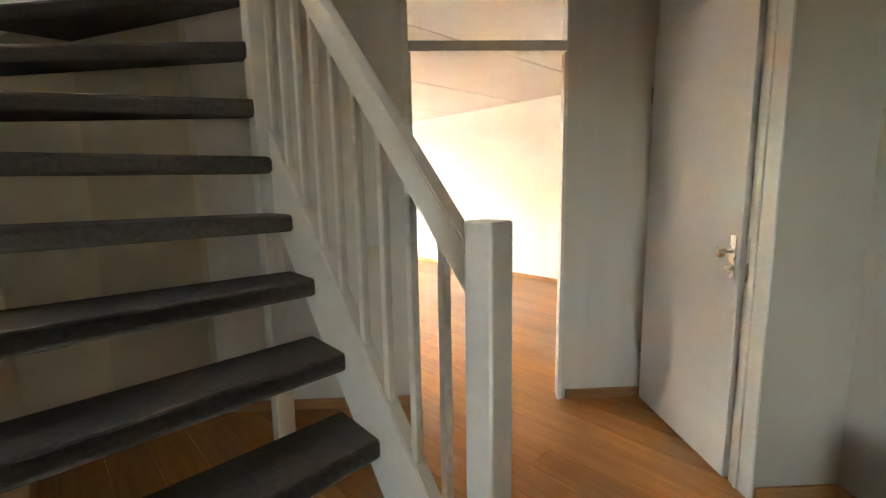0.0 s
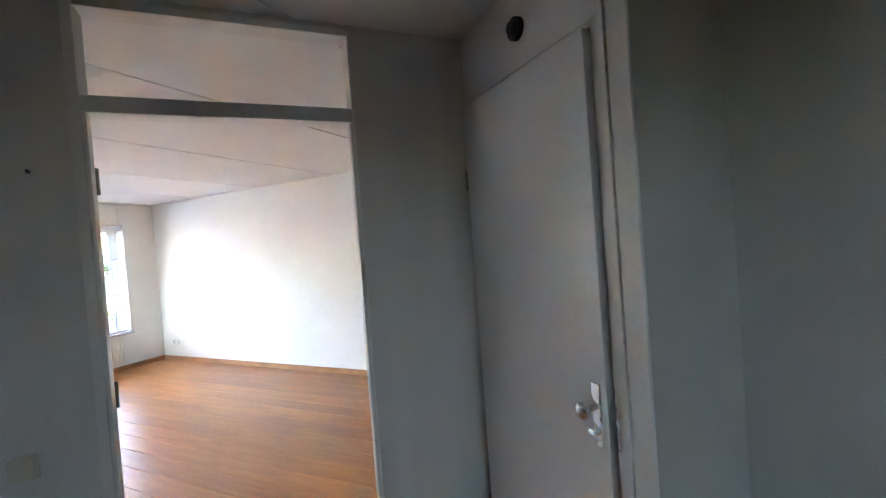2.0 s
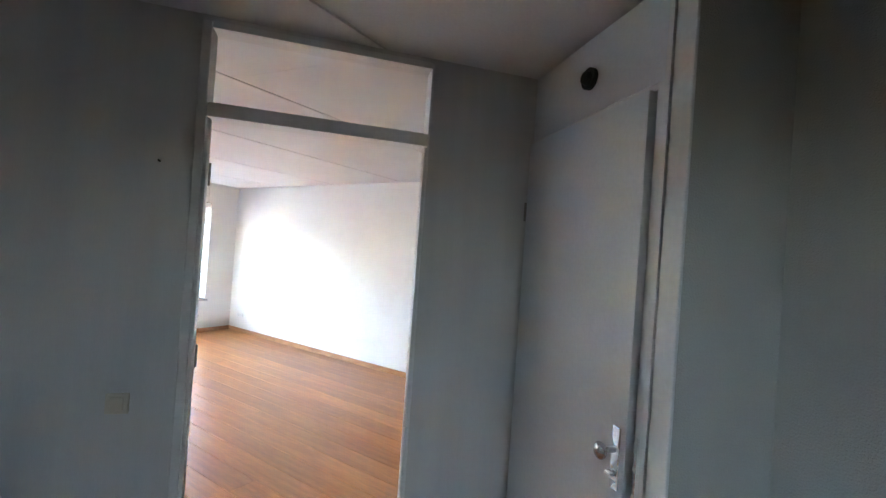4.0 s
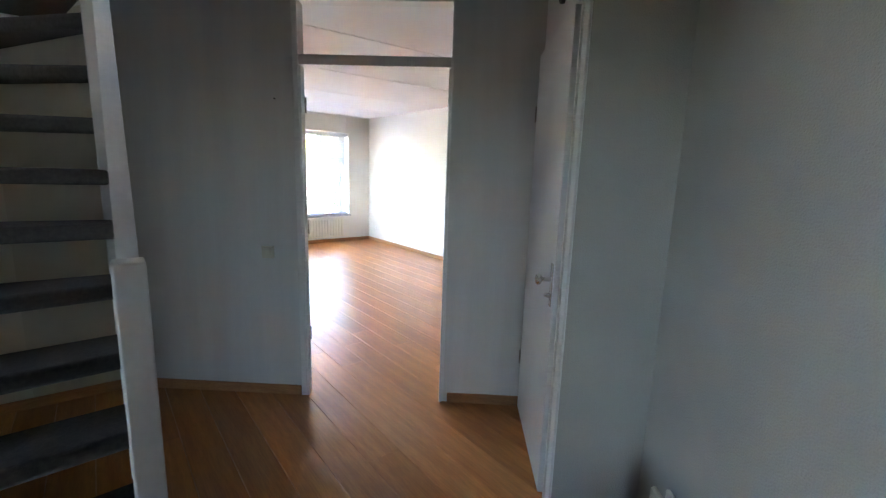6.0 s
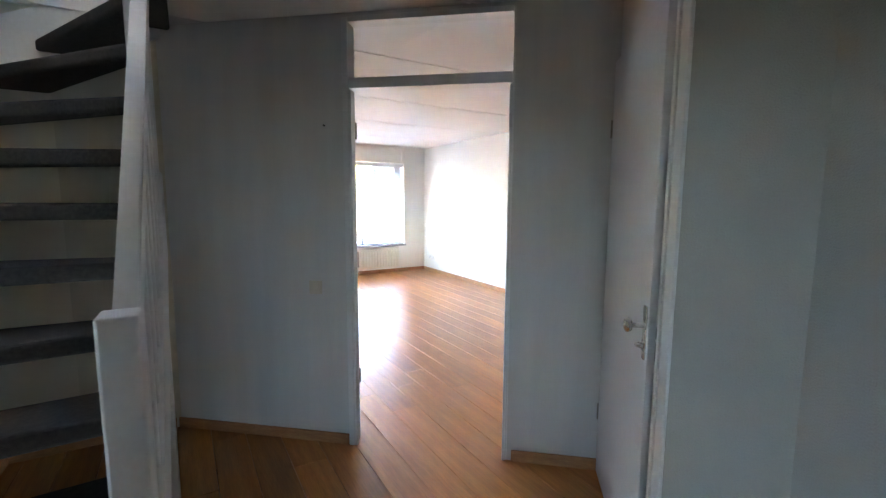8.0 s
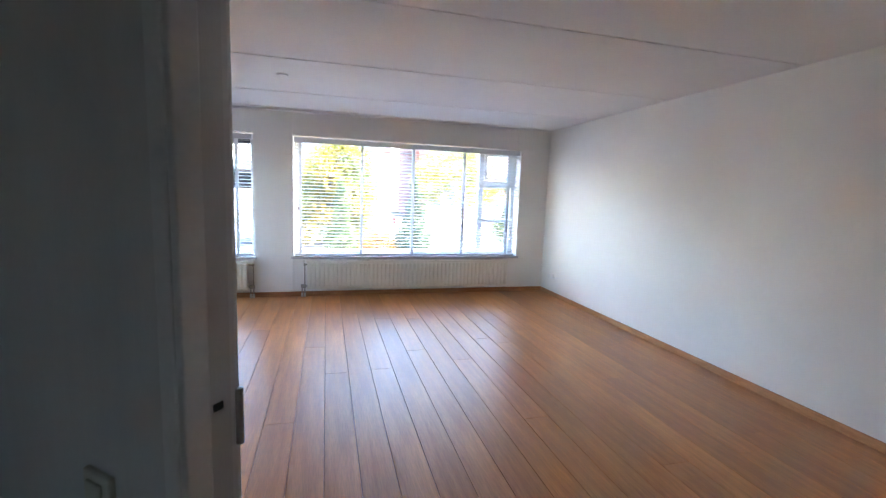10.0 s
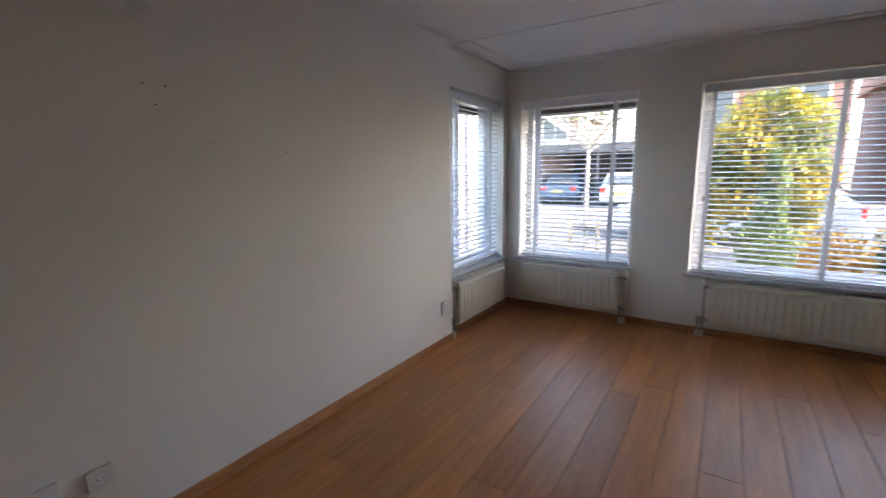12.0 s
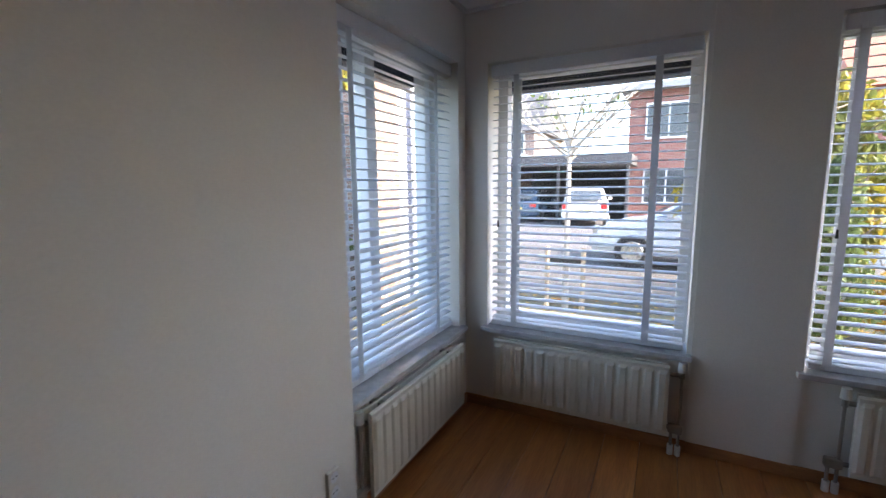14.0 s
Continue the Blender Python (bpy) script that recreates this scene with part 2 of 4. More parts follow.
def add_box(bm, a, b, bevel=0.0, seg=2, m=None):
    vs = bmesh.ops.create_cube(bm, size=1)["verts"]
    for v in vs:
        v.co = Vector([(a[i] + b[i]) / 2 + v.co[i] * (b[i] - a[i]) for i in range(3)])
    if bevel:
        es = list({e for v in vs for e in v.link_edges})
        r = bmesh.ops.bevel(bm, geom=es, offset=bevel, segments=seg, affect="EDGES", profile=0.5)
        vs = list({v for f in r["faces"] for v in f.verts} | {v for v in vs if v.is_valid})
    if m is not None:
        bmesh.ops.transform(bm, matrix=m, verts=[v for v in vs if v.is_valid])
    return vs


def boxed(a, b, bevel=0.0, seg=2):
    bm = bmesh.new()
    add_box(bm, a, b, bevel, seg)
    return bm


def add_rod(bm, p, q, r, r2=None, n=12):
    p, q = Vector(p), Vector(q)
    m = Matrix.Translation((p + q) / 2) @ (q - p).to_track_quat("Z", "Y").to_matrix().to_4x4()
    bmesh.ops.create_cone(bm, cap_ends=True, segments=n, radius1=r, radius2=r if r2 is None else r2, depth=(q - p).length, matrix=m)


def rod(p, q, r, r2=None, n=12):
    bm = bmesh.new()
    add_rod(bm, p, q, r, r2, n)
    return bm


def prism(points, z0, z1, bevel=0.0, seg=2):
    bm = bmesh.new()
    f = bm.faces.new([bm.verts.new((x, y, z0)) for x, y in points])
    r = bmesh.ops.extrude_face_region(bm, geom=[f])
    bmesh.ops.translate(bm, vec=(0, 0, z1 - z0), verts=[v for v in r["geom"] if isinstance(v, bmesh.types.BMVert)])
    if bevel:
        bmesh.ops.bevel(bm, geom=list(bm.edges), offset=bevel, segments=seg, affect="EDGES", profile=0.5)
    return bm


def wall(name, p0, p1, thick, z0, z1, mat, openings=(), label=""):
    """A wall whose inner face runs from p0 to p1; its thickness lies to the right of that way."""
    p0, p1 = Vector((*p0, 0)), Vector((*p1, 0))
    length = (p1 - p0).length
    ang = math.atan2(p1.y - p0.y, p1.x - p0.x)
    bm = bmesh.new()
    at = 0.0
    for s0, s1, a, b in sorted(openings):
        add_box(bm, (at, -thick, z0), (s0, 0, z1))
        if a > z0:
            add_box(bm, (s0, -thick, z0), (s1, 0, a))
        if b < z1:
            add_box(bm, (s0, -thick, b), (s1, 0, z1))
        at = s1
    add_box(bm, (at, -thick, z0), (length, 0, z1))
    return obj(name, bm, mat, Matrix.Translation(p0) @ Matrix.Rotation(ang, 4, "Z"), label, "wall", kind="structure")


# ---- plan ----
CEIL = 2.425
WEST, EAST, NORTH = -2.43, 2.947, 5.975
BREAST = -2.364                     # face of the lining that stands proud of the west wall
HALL = pose(-0.470, 0.575, 0, 0, 0, -1.85) @ pose(0.40, -0.27, 0)   # the hall's own axes in the house
D = (HALL.to_3x3() @ Vector((0.778, -0.628, 0)))    # along the slanted doorway wall
N = (HALL.to_3x3() @ Vector((0.628, 0.778, 0)))     # from the hall into the living room
JAMB = HALL @ Vector((-0.40, 0.27, 0))    # hall-side corner of the doorway
SLANT = Matrix.Translation(JAMB) @ Matrix.Rotation(math.atan2(D.y, D.x), 4, "Z")
WT = 0.07                           # thickness of inner walls
DOOR_W = 0.872


def uv(u, v):
    p = JAMB + D * u + N * v
    return (p.x, p.y)


def hall(x, y):
    p = HALL @ Vector((x, y, 0))
    return (p.x, p.y)


STAIR_W, STAIR_N, HALL_S = -2.13, 1.0, -3.2
HALL_U, RECESS_V = 1.75, -0.92     # hall side wall and the wall beside the cupboard
LW = (4.765, 5.875)                 # west window along y
SW = (-2.285, -1.183)               # small north window along x
BW = (-0.705, 2.50)                 # wide north window along x
SILL, HEAD = 0.540, 2.115

wall("wall_north", (EAST, NORTH), (WEST - 0.3, NORTH), 0.30, -0.3, 2.7, M_WALL,
     [(EAST - BW[1], EAST - BW[0], SILL - 0.03, HEAD), (EAST - SW[1], EAST - SW[0], SILL - 0.03, HEAD)], "off-white painted window wall with two openings")
wall("wall_west", (WEST, NORTH), (WEST, STAIR_N + WT), 0.30, -0.3, 2.7, M_WALL,
     [(NORTH - LW[1], NORTH - LW[0], SILL - 0.03, HEAD)], "off-white painted side wall with a window opening")
wall("wall_east", (EAST, -0.40), (EAST, NORTH + 0.3), 0.15, -0.3, 2.7, M_WALL, (), "plain off-white painted side wall of the living room")
wall("wall_stair_back", hall(WEST - 0.2, STAIR_N + WT), hall(-1.25, STAIR_N + WT), WT - 0.002, 0, 2.42, M_WALL, (), "off-white painted wall behind the stairs")
wall("wall_slanted", uv(-1.30, WT), uv(1.46, WT), WT, 0, 2.7, M_HALL, [(1.30, 1.30 + DOOR_W, 0, 2.405)], "slanted wall with the living room doorway")
wall("wall_south", (0.69, -0.30), (EAST + 0.15, -0.30), WT, 0, 2.7, M_WALL, (), "plain off-white painted wall")
# hall
wall("wall_cupboard", uv(1.388, -0.85), uv(1.388, 0.0), WT, 0, 2.7, M_HALL, [(0.001, 0.83, 0, 2.13)], "greyish white hall wall with a door opening")
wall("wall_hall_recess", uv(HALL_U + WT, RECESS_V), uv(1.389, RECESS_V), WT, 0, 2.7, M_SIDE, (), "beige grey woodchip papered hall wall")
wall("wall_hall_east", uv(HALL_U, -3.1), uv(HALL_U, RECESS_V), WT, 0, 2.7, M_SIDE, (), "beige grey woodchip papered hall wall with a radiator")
wall("wall_hall_west", hall(STAIR_W, STAIR_N), hall(STAIR_W, HALL_S - 0.07), WT, 0, 4.9, M_CREAM, (), "cream papered wall beside the stairs")
wall("wall_stair_end", hall(-1.22, STAIR_N), hall(STAIR_W - WT, STAIR_N), 0.0015, 0, 2.42, M_CREAM, (), "cream papered wall behind the stairs")
wall("wall_hall_south", hall(STAIR_W, HALL_S), hall(-0.80, HALL_S), WT, 0, 2.7, M_HALL, [(0.12, 1.02, 0.05, 2.3)], "hall wall with the front door opening")
# unseen, added to keep outside light from leaking round the cupboard door
wall("wall_leak_block", uv(HALL_U + WT, RECESS_V + WT), uv(HALL_U + WT, 0.36), WT, 0, 2.7, M_HALL, (), "unseen wall added behind the cupboard door to block outside light")
# stairwell above the ceiling
wall("wall_stairwell_north", hall(-1.28, STAIR_N), hall(STAIR_W - WT, STAIR_N), WT, 2.42, 4.9, M_WALL, (), "pale upper stairwell wall")
wall("wall_stairwell_east", hall(-1.28, -1.02), hall(-1.28, STAIR_N + WT), WT, 2.43, 4.9, M_WALL, (), "pale upper stairwell wall")
wall("wall_stairwell_south", hall(STAIR_W - WT, -1.02), hall(-1.28 + WT, -1.02), WT, 2.43, 4.9, M_WALL, (), "pale upper stairwell wall")

# ceiling of concrete panels with open joints
bm = bmesh.new()
joints = [-3.35, -1.10, 0.14, 1.13, 2.37, 3.61, 4.86, 6.25]
for y0, y1 in zip(joints, joints[1:]):
    cuts = [y0, *[c for c in (-0.70, 1.30) if y0 < c < y1], y1]
    for i, (a, b) in enumerate(zip(cuts, cuts[1:])):
        x0 = -1.345 if a >= -0.701 and b <= 1.301 else WEST - 0.28
        lo = a + (0.007 if a == y0 else 0.0)
        hi = b - (0.007 if b == y1 else 0.0)
        add_box(bm, (x0, lo, CEIL), (EAST + 0.13, hi, CEIL + 0.2))
obj("ceiling", bm, M_CEIL, None, "white painted concrete panel ceiling with joints", "ceiling", kind="structure")
# unseen slab, added so no sky light falls through the ceiling joints
bm = bmesh.new()
add_box(bm, (WEST - 0.3, 1.40, CEIL + 0.21), (EAST + 0.15, 6.28, CEIL + 0.4))
add_box(bm, (-1.24, -3.35, CEIL + 0.21), (EAST + 0.15, 1.40, CEIL + 0.4))
add_box(bm, (WEST - 0.3, -3.35, CEIL + 0.21), (-1.24, -0.80, CEIL + 0.4))
# added stairwell cover; the gap left at its north edge admits sky light
add_box(bm, (STAIR_W - 0.2, -0.85, 4.91), (-1.15, 1.105, 5.0))
obj("light_block_slab", bm, M_CEIL, None, "unseen slab added over ceiling and stairwell to block sky light", "roof", kind="structure")

# ---- doorway to the living room ----
def slant(u, v, z=0.0, rz=0.0):
    return SLANT @ pose(u, v, z, 0, 0, rz)


frame_ob = thing("door_frame", SLANT, "white painted door frame with a glazed transom", "door frame", kind="structure")
part("left_post", boxed((-0.035, -0.014, 0), (0.0, WT + 0.014, 2.40), 0.004), M_TRIM, frame_ob)
part("right_post", boxed((DOOR_W, -0.004, 0), (DOOR_W + 0.012, WT + 0.014, 2.40), 0.003), M_TRIM, frame_ob)
part("left_stop", boxed((0.0, -0.012, 0), (0.014, 0.028, 2.03), 0.003), M_TRIM, frame_ob)
part("right_stop", boxed((DOOR_W - 0.014, -0.012, 0), (DOOR_W, 0.028, 2.03), 0.003), M_TRIM, frame_ob)
part("transom_bar", boxed((0.001, -0.012, 2.035), (DOOR_W - 0.001, WT + 0.012, 2.09), 0.004), M_TRIM, frame_ob)
part("head_rail", boxed((0.001, -0.012, 2.375), (DOOR_W - 0.001, WT + 0.012, 2.404), 0.003), M_TRIM, frame_ob)
pane = part("transom_pane", boxed((0.002, 0.03, 2.09), (DOOR_W - 0.002, 0.034, 2.375)), M_GLASS, frame_ob, "clear transom glass")
pane.visible_shadow = False
for z in (0.35, 1.05, 1.78):
    part("hinge", rod((0.004, WT + 0.012, z), (0.004, WT + 0.012, z + 0.09), 0.006), M_PIPE, frame_ob)
part("latch_hole", boxed((0.0, 0.040, 1.118), (0.0022, 0.056, 1.130), 0.0005, 1), M_DARK, frame_ob)


def glazed_door(m):
    """White door with a grid of glass panes, hinged along its local z axis, leaf along +x."""
    d = thing("glazed_door", m, "white painted glazed door standing wide open", "door")
    w, h, t = 0.88, 2.015, 0.039
    part("hinge_stile", boxed((0, 0, 0.006), (0.105, t, h), 0.005), M_TRIM, d)
    part("lock_stile", boxed((w - 0.105, 0, 0.006), (w, t, h), 0.005), M_TRIM, d)
    part("top_rail", boxed((0.105, 0.001, h - 0.11), (w - 0.105, t - 0.001, h), 0.004), M_TRIM, d)
    part("bottom_rail", boxed((0.105, 0.001, 0.006), (w - 0.105, t - 0.001, 0.22), 0.004), M_TRIM, d)
    zs = [0.22 + i * (h - 0.33) / 5 for i in range(6)]
    for z in zs[1:-1]:
        part("glazing_bar", boxed((0.105, 0.003, z - 0.014), (w - 0.105, t - 0.003, z + 0.014), 0.006), M_TRIM, d)
    part("glazing_bar", boxed((w / 2 - 0.014, 0.004, 0.22), (w / 2 + 0.014, t - 0.004, h - 0.11), 0.006), M_TRIM, d)
    for z0, z1 in zip(zs, zs[1:]):
        for x0, x1 in ((0.105, w / 2 - 0.014), (w / 2 + 0.014, w - 0.105)):
            p = part("pane", boxed((x0, t / 2 - 0.002, z0 + 0.012), (x1, t / 2 + 0.002, z1 - 0.012)), M_GLASS, d)
            p.visible_shadow = False
    for side, y in ((-1, 0.0), (1, t)):
        part("handle_plate", boxed((w - 0.075, min(y, y + side * 0.006), 1.05), (w - 0.040, max(y, y + side * 0.006), 1.24), 0.002), M_CHROME, d)
        bm = bmesh.new()
        add_rod(bm, (w - 0.057, y, 1.19), (w - 0.057, y + side * 0.052, 1.19), 0.008)
        add_rod(bm, (w - 0.052, y + side * 0.052, 1.19), (w - 0.125, y + side * 0.058, 1.19), 0.008)
        add_rod(bm, (w - 0.122, y + side * 0.058, 1.192), (w - 0.135, y + side * 0.045, 1.175), 0.008)
        part("lever_handle", bm, M_CHROME, d, "brushed steel lever handle")
    return d


hx, hy = uv(-0.004, WT + 0.02)
glazed_door(pose(hx, hy, 0, 0, 0, 119.0))

# ---- cupboard door in the hall ----
CUP = Matrix.Translation(Vector((*uv(1.388, 0), 0))) @ Matrix.Rotation(math.atan2(-N.y, -N.x), 4, "Z")   # x runs from the corner along the wall, y towards the hidden side
cup = thing("cupboard_door", CUP, "closed white flush door with a steel knob", "door")
part("leaf", boxed((0.028, -0.030, 0.012), (0.782, 0.010, 2.105), 0.003), M_DOOR, cup)
part("handle_plate", boxed((0.728, -0.036, 0.90), (0.762, -0.029, 1.09), 0.003), M_CHROME, cup)
bm = bmesh.new()
add_rod(bm, (0.745, -0.030, 1.02), (0.745, -0.080, 1.02), 0.009)
bmesh.ops.create_uvsphere(bm, u_segments=20, v_segments=12, radius=0.026, matrix=Matrix.Translation((0.745, -0.088, 1.02)) @ Matrix.Diagonal((1, 0.62, 1, 1)))
part("knob", bm, M_CHROME, cup, "round brushed steel door knob")
bm = bmesh.new()
add_rod(bm, (0.745, -0.034, 0.95), (0.745, -0.048, 0.95), 0.012)
add_box(bm, (0.733, -0.060, 0.944), (0.757, -0.048, 0.956), 0.002)
part("lock_turn", bm, M_CHROME, cup)
for z in (0.3, 1.75):
    part("hinge", rod((0.022, -0.030, z), (0.022, -0.030, z + 0.085), 0.007), M_PIPE, cup)
cf = thing("cupboard_door_frame", CUP, "white painted door frame", "door frame", kind="structure")
part("left_post", boxed((0.004, -0.006, 0), (0.026, 0.068, 2.128), 0.002), M_TRIM, cf)
part("rebate", boxed((0.790, -0.008, 0), (0.846, 0.068, 2.128), 0.002), M_TRIM, cf)
part("stop_bead", boxed((0.826, -0.018, 0), (0.848, -0.0085, 2.424), 0.003), M_TRIM, cf)
part("right_post", boxed((0.850, -0.012, 0), (0.922, 0.0, 2.424), 0.004), M_TRIM, cf)
part("strike_plate", boxed((0.793, -0.0105, 0.90), (0.808, -0.0085, 1.08), 0.0008, 1), M_CHROME, cf)
part("head", boxed((0.026, -0.004, 2.108), (0.790, 0.068, 2.128), 0.002), M_TRIM, cf)
part("upper_panel", boxed((0.003, -0.003, 2.130), (0.826, 0.0, 2.424)), M_DOOR, cf, "white panel above the door")
disc = thing("ventilation_cap", CUP @ pose(0.44, -0.003, 2.265), "small round black cap on the panel above the door", "vent cap")
part("rim", rod((0, 0, 0), (0, -0.018, 0), 0.040, n=24), M_DARK, disc)
part("core", rod((0, -0.018, 0), (0, -0.034, 0), 0.027, 0.022, n=20), M_DARK, disc)


def skirting(name, p0, p1, h=0.065, t=0.014):
    a, b = Vector((*p0, 0)), Vector((*p1, 0))
    m = Matrix.Translation(a) @ Matrix.Rotation(math.atan2(b.y - a.y, b.x - a.x), 4, "Z")
    bm = boxed((0, 0.001, 0.002), ((b - a).length, t, h), 0.003)
    return obj(name, bm, M_BASE, m, "varnished oak skirting board", "skirting", kind="structure")


skirting("baseboard_north", (EAST, NORTH), (WEST, NORTH))
skirting("baseboard_west", (WEST, NORTH), (WEST, LW[0] - 0.01))
skirting("baseboard_breast", (BREAST, LW[0] - 0.012), (BREAST, STAIR_N + 0.32))
skirting("baseboard_east", (EAST, -0.30), (EAST, NORTH))
skirting("baseboard_hall_left", uv(-0.037, 0), uv(-1.17, 0))
skirting("baseboard_hall_right", uv(1.388, 0), uv(DOOR_W + 0.037, 0))
skirting("baseboard_hall_recess", uv(HALL_U, RECESS_V), uv(1.392, RECESS_V))
skirting("baseboard_hall_east", uv(HALL_U, -3.0), uv(HALL_U, RECESS_V))
skirting("baseboard_stair", hall(-1.33, STAIR_N), hall(STAIR_W, STAIR_N))
skirting("baseboard_hall_west", hall(STAIR_W, STAIR_N), hall(STAIR_W, HALL_S))

# wall pieces that stand a little proud beside the windows
bm = bmesh.new()
add_box(bm, (SW[1] + 0.02, NORTH - 0.012, 0.066), (BW[0] - 0.005, NORTH + 0.01, CEIL))
obj("window_pier", bm, M_WALL, None, "off-white painted pier between two windows", "wall", kind="structure")
bm = bmesh.new()
add_box(bm, (BW[1] - 0.06, NORTH - 0.010, HEAD + 0.01), (EAST, NORTH + 0.01, CEIL))
obj("window_corner_panel", bm, M_WALL, None, "off-white painted wall panel in the corner", "wall", kind="structure")
bm = bmesh.new()
add_box(bm, (WEST - 0.01, STAIR_N + 0.30, 0.002), (BREAST, LW[0] - 0.012, CEIL))
obj("side_wall_lining", bm, M_WALL, None, "off-white painted lining of the side wall", "wall", kind="structure")
for nm, a, b in (("trim_ceiling_north", (WEST, NORTH - 0.024, CEIL - 0.022), (EAST, NORTH - 0.002, CEIL - 0.001)),
                 ("trim_ceiling_west", (WEST + 0.002, 4.30, CEIL - 0.022), (WEST + 0.026, NORTH - 0.026, CEIL - 0.001))):
    obj(nm, boxed(a, b, 0.006), M_CEIL, None, "thin white ceiling cove", "trim", kind="structure")


# ---- windows ----
def window_unit(name, width, z0, z1, mullions, m, label, transom=(), corner_box=False):
    """Frame in local x (width) and z; y points outward."""
    w = thing(name, m, label, "window", kind="structure")
    part("window_frame", boxed((0, 0, z0), (0.06, 0.075, z1), 0.004), M_FRAME, w)
    part("window_frame", boxed((width - 0.06, 0, z0), (width, 0.075, z1), 0.004), M_FRAME, w)
    part("window_frame", boxed((0.06, 0.001, z0), (width - 0.06, 0.074, z0 + 0.06), 0.004), M_FRAME, w)
    part("window_frame", boxed((0.06, 0.001, z1 - 0.06), (width - 0.06, 0.074, z1), 0.004), M_FRAME, w)
    for x in mullions:
        part("mullion", boxed((x - 0.04, 0.002, z0 + 0.06), (x + 0.04, 0.073, z1 - 0.06), 0.004), M_FRAME, w)
    xs = [0.06, *[v for x in mullions for v in (x - 0.04, x + 0.04)], width - 0.06]
    for x0, x1 in zip(xs[::2], xs[1::2]):
        p = part("pane", boxed((x0, 0.036, z0 + 0.06), (x1, 0.040, z1 - 0.06)), M_GLASS, w)
        p.visible_shadow = False
    for x0, x1, z, hh in transom:
        part("transom", boxed((x0, -0.012, z - hh), (x1, 0.07, z + hh), 0.005), M_FRAME, w)
    return w


YG = NORTH + 0.19
window_unit("window_1", SW[1] - SW[0], SILL, HEAD, (), pose(SW[0], YG, 0), "white framed street window")
bw = window_unit("window_2", BW[1] - BW[0], SILL, HEAD, (2.66,), pose(BW[0], YG, 0), "wide white framed window with an opening side light",
                 ((2.70, 3.145, 1.60, 0.05), (2.70, 3.145, 1.06, 0.03)))
for a, b in (((2.70, -0.02, 1.66), (2.745, 0.05, 2.06)), ((3.10, -0.02, 1.66), (3.145, 0.05, 2.06)), ((2.745, -0.019, 2.02), (3.10, 0.049, 2.06)), ((2.745, -0.019, 1.66), (3.10, 0.049, 1.70))):
    part("vent_sash", boxed(a, b, 0.004), M_FRAME, bw)
part("vent_latch", boxed((2.85, -0.045, 1.665), (2.98, -0.02, 1.685), 0.004), M_PIPE, bw)
window_unit("window_3", LW[1] - LW[0], SILL, HEAD, (0.52,), pose(WEST - 0.19, LW[0], 0, 0, 0, 90), "white framed side window")
for nm, a, b in (("sill_small", (SW[0] - 0.025, NORTH - 0.045, SILL - 0.028), (SW[1] + 0.025, YG, SILL + 0.001)),
                 ("sill_wide", (BW[0] - 0.03, NORTH - 0.045, SILL - 0.028), (BW[1] + 0.02, YG, SILL + 0.001)),
                 ("sill_side", (WEST - 0.19, LW[0] - 0.01, SILL - 0.028), (WEST + 0.045, LW[1] + 0.04, SILL + 0.001))):
    tagged(obj("window_sill", boxed(a, b, 0.005), M_SILL), "polished grey stone window sill", "window sill", kind="structure")
for a, b in (((SW[0] + 0.02, YG + 0.09, 2.00), (SW[1] - 0.02, YG + 0.20, 2.13)), ((WEST - 0.39, LW[0] + 0.02, 2.0), (WEST - 0.28, LW[1] - 0.02, 2.13))):
    sh = obj("awning_box", boxed(a, b, 0.008), M_NAVY, None, "dark blue folded awning above the window outside", "awning", "awnings")


def blind(width, m, tapes, label):
    """Venetian blind: x along the width, y outward, z up from the sill."""
    b = thing("venetian_blind", m, label, "blind", "venetian blinds")
    top = HEAD - SILL - 0.012
    part("headrail", boxed((0, -0.036, top - 0.066), (width, 0.026, top), 0.004), M_SLAT, b)
    slat = bmesh.new()
    n = 6
    rows = []
    for i in range(n + 1):
        y = -0.024 + 0.048 * i / n
        z = 0.0035 * (1 - (2 * i / n - 1) ** 2)
        rows.append([slat.verts.new((x, y, z + dz)) for x in (0.008, width - 0.008) for dz in (-0.0012, 0.0012)])
    for r0, r1 in zip(rows, rows[1:]):
        for i, j in ((0, 2), (2, 3), (3, 1), (1, 0)):
            slat.faces.new((r0[i], r0[j], r1[j], r1[i]))
    slat.faces.new(rows[0])
    slat.faces.new(rows[-1])
    me = mesh_from("slat", slat, M_SLAT)
    z, k = 0.055, 0
    while z < top - 0.08:
        part_of("slat", me, b, pose(0, 0, z, 9 + 2.2 * math.sin(k * 1.7), 0, 0))
        z, k = z + 0.0445, k + 1
    part("bottom_rail", boxed((0.004, -0.028, 0.006), (width - 0.004, 0.024, 0.036), 0.005), M_SLAT, b)
    for x in tapes:
        for y in (-0.029, 0.0262):
            part("ladder_tape", boxed((x - 0.017, y, 0.02), (x + 0.017, y + 0.0016, top - 0.05)), M_TAPE, b)
    part("pull_cord", rod((0.05, -0.036, top - 0.9), (0.05, -0.036, top - 0.05), 0.0015, n=6), M_TAPE, b)
    part("cord_knob", rod((0.05, -0.036, top - 0.94), (0.05, -0.036, top - 0.9), 0.007, 0.004, n=10), M_DARK, b)
    return b


YB = NORTH + 0.05
blind(SW[1] - SW[0] - 0.03, pose(SW[0] + 0.015, YB, SILL), (0.15, 0.885), "white open venetian blind over the small window")
blind(BW[1] - BW[0] - 0.03, pose(BW[0] + 0.015, YB, SILL), (0.07, 0.872, 1.58, 2.325, 3.02), "wide white open venetian blind with ladder tapes")
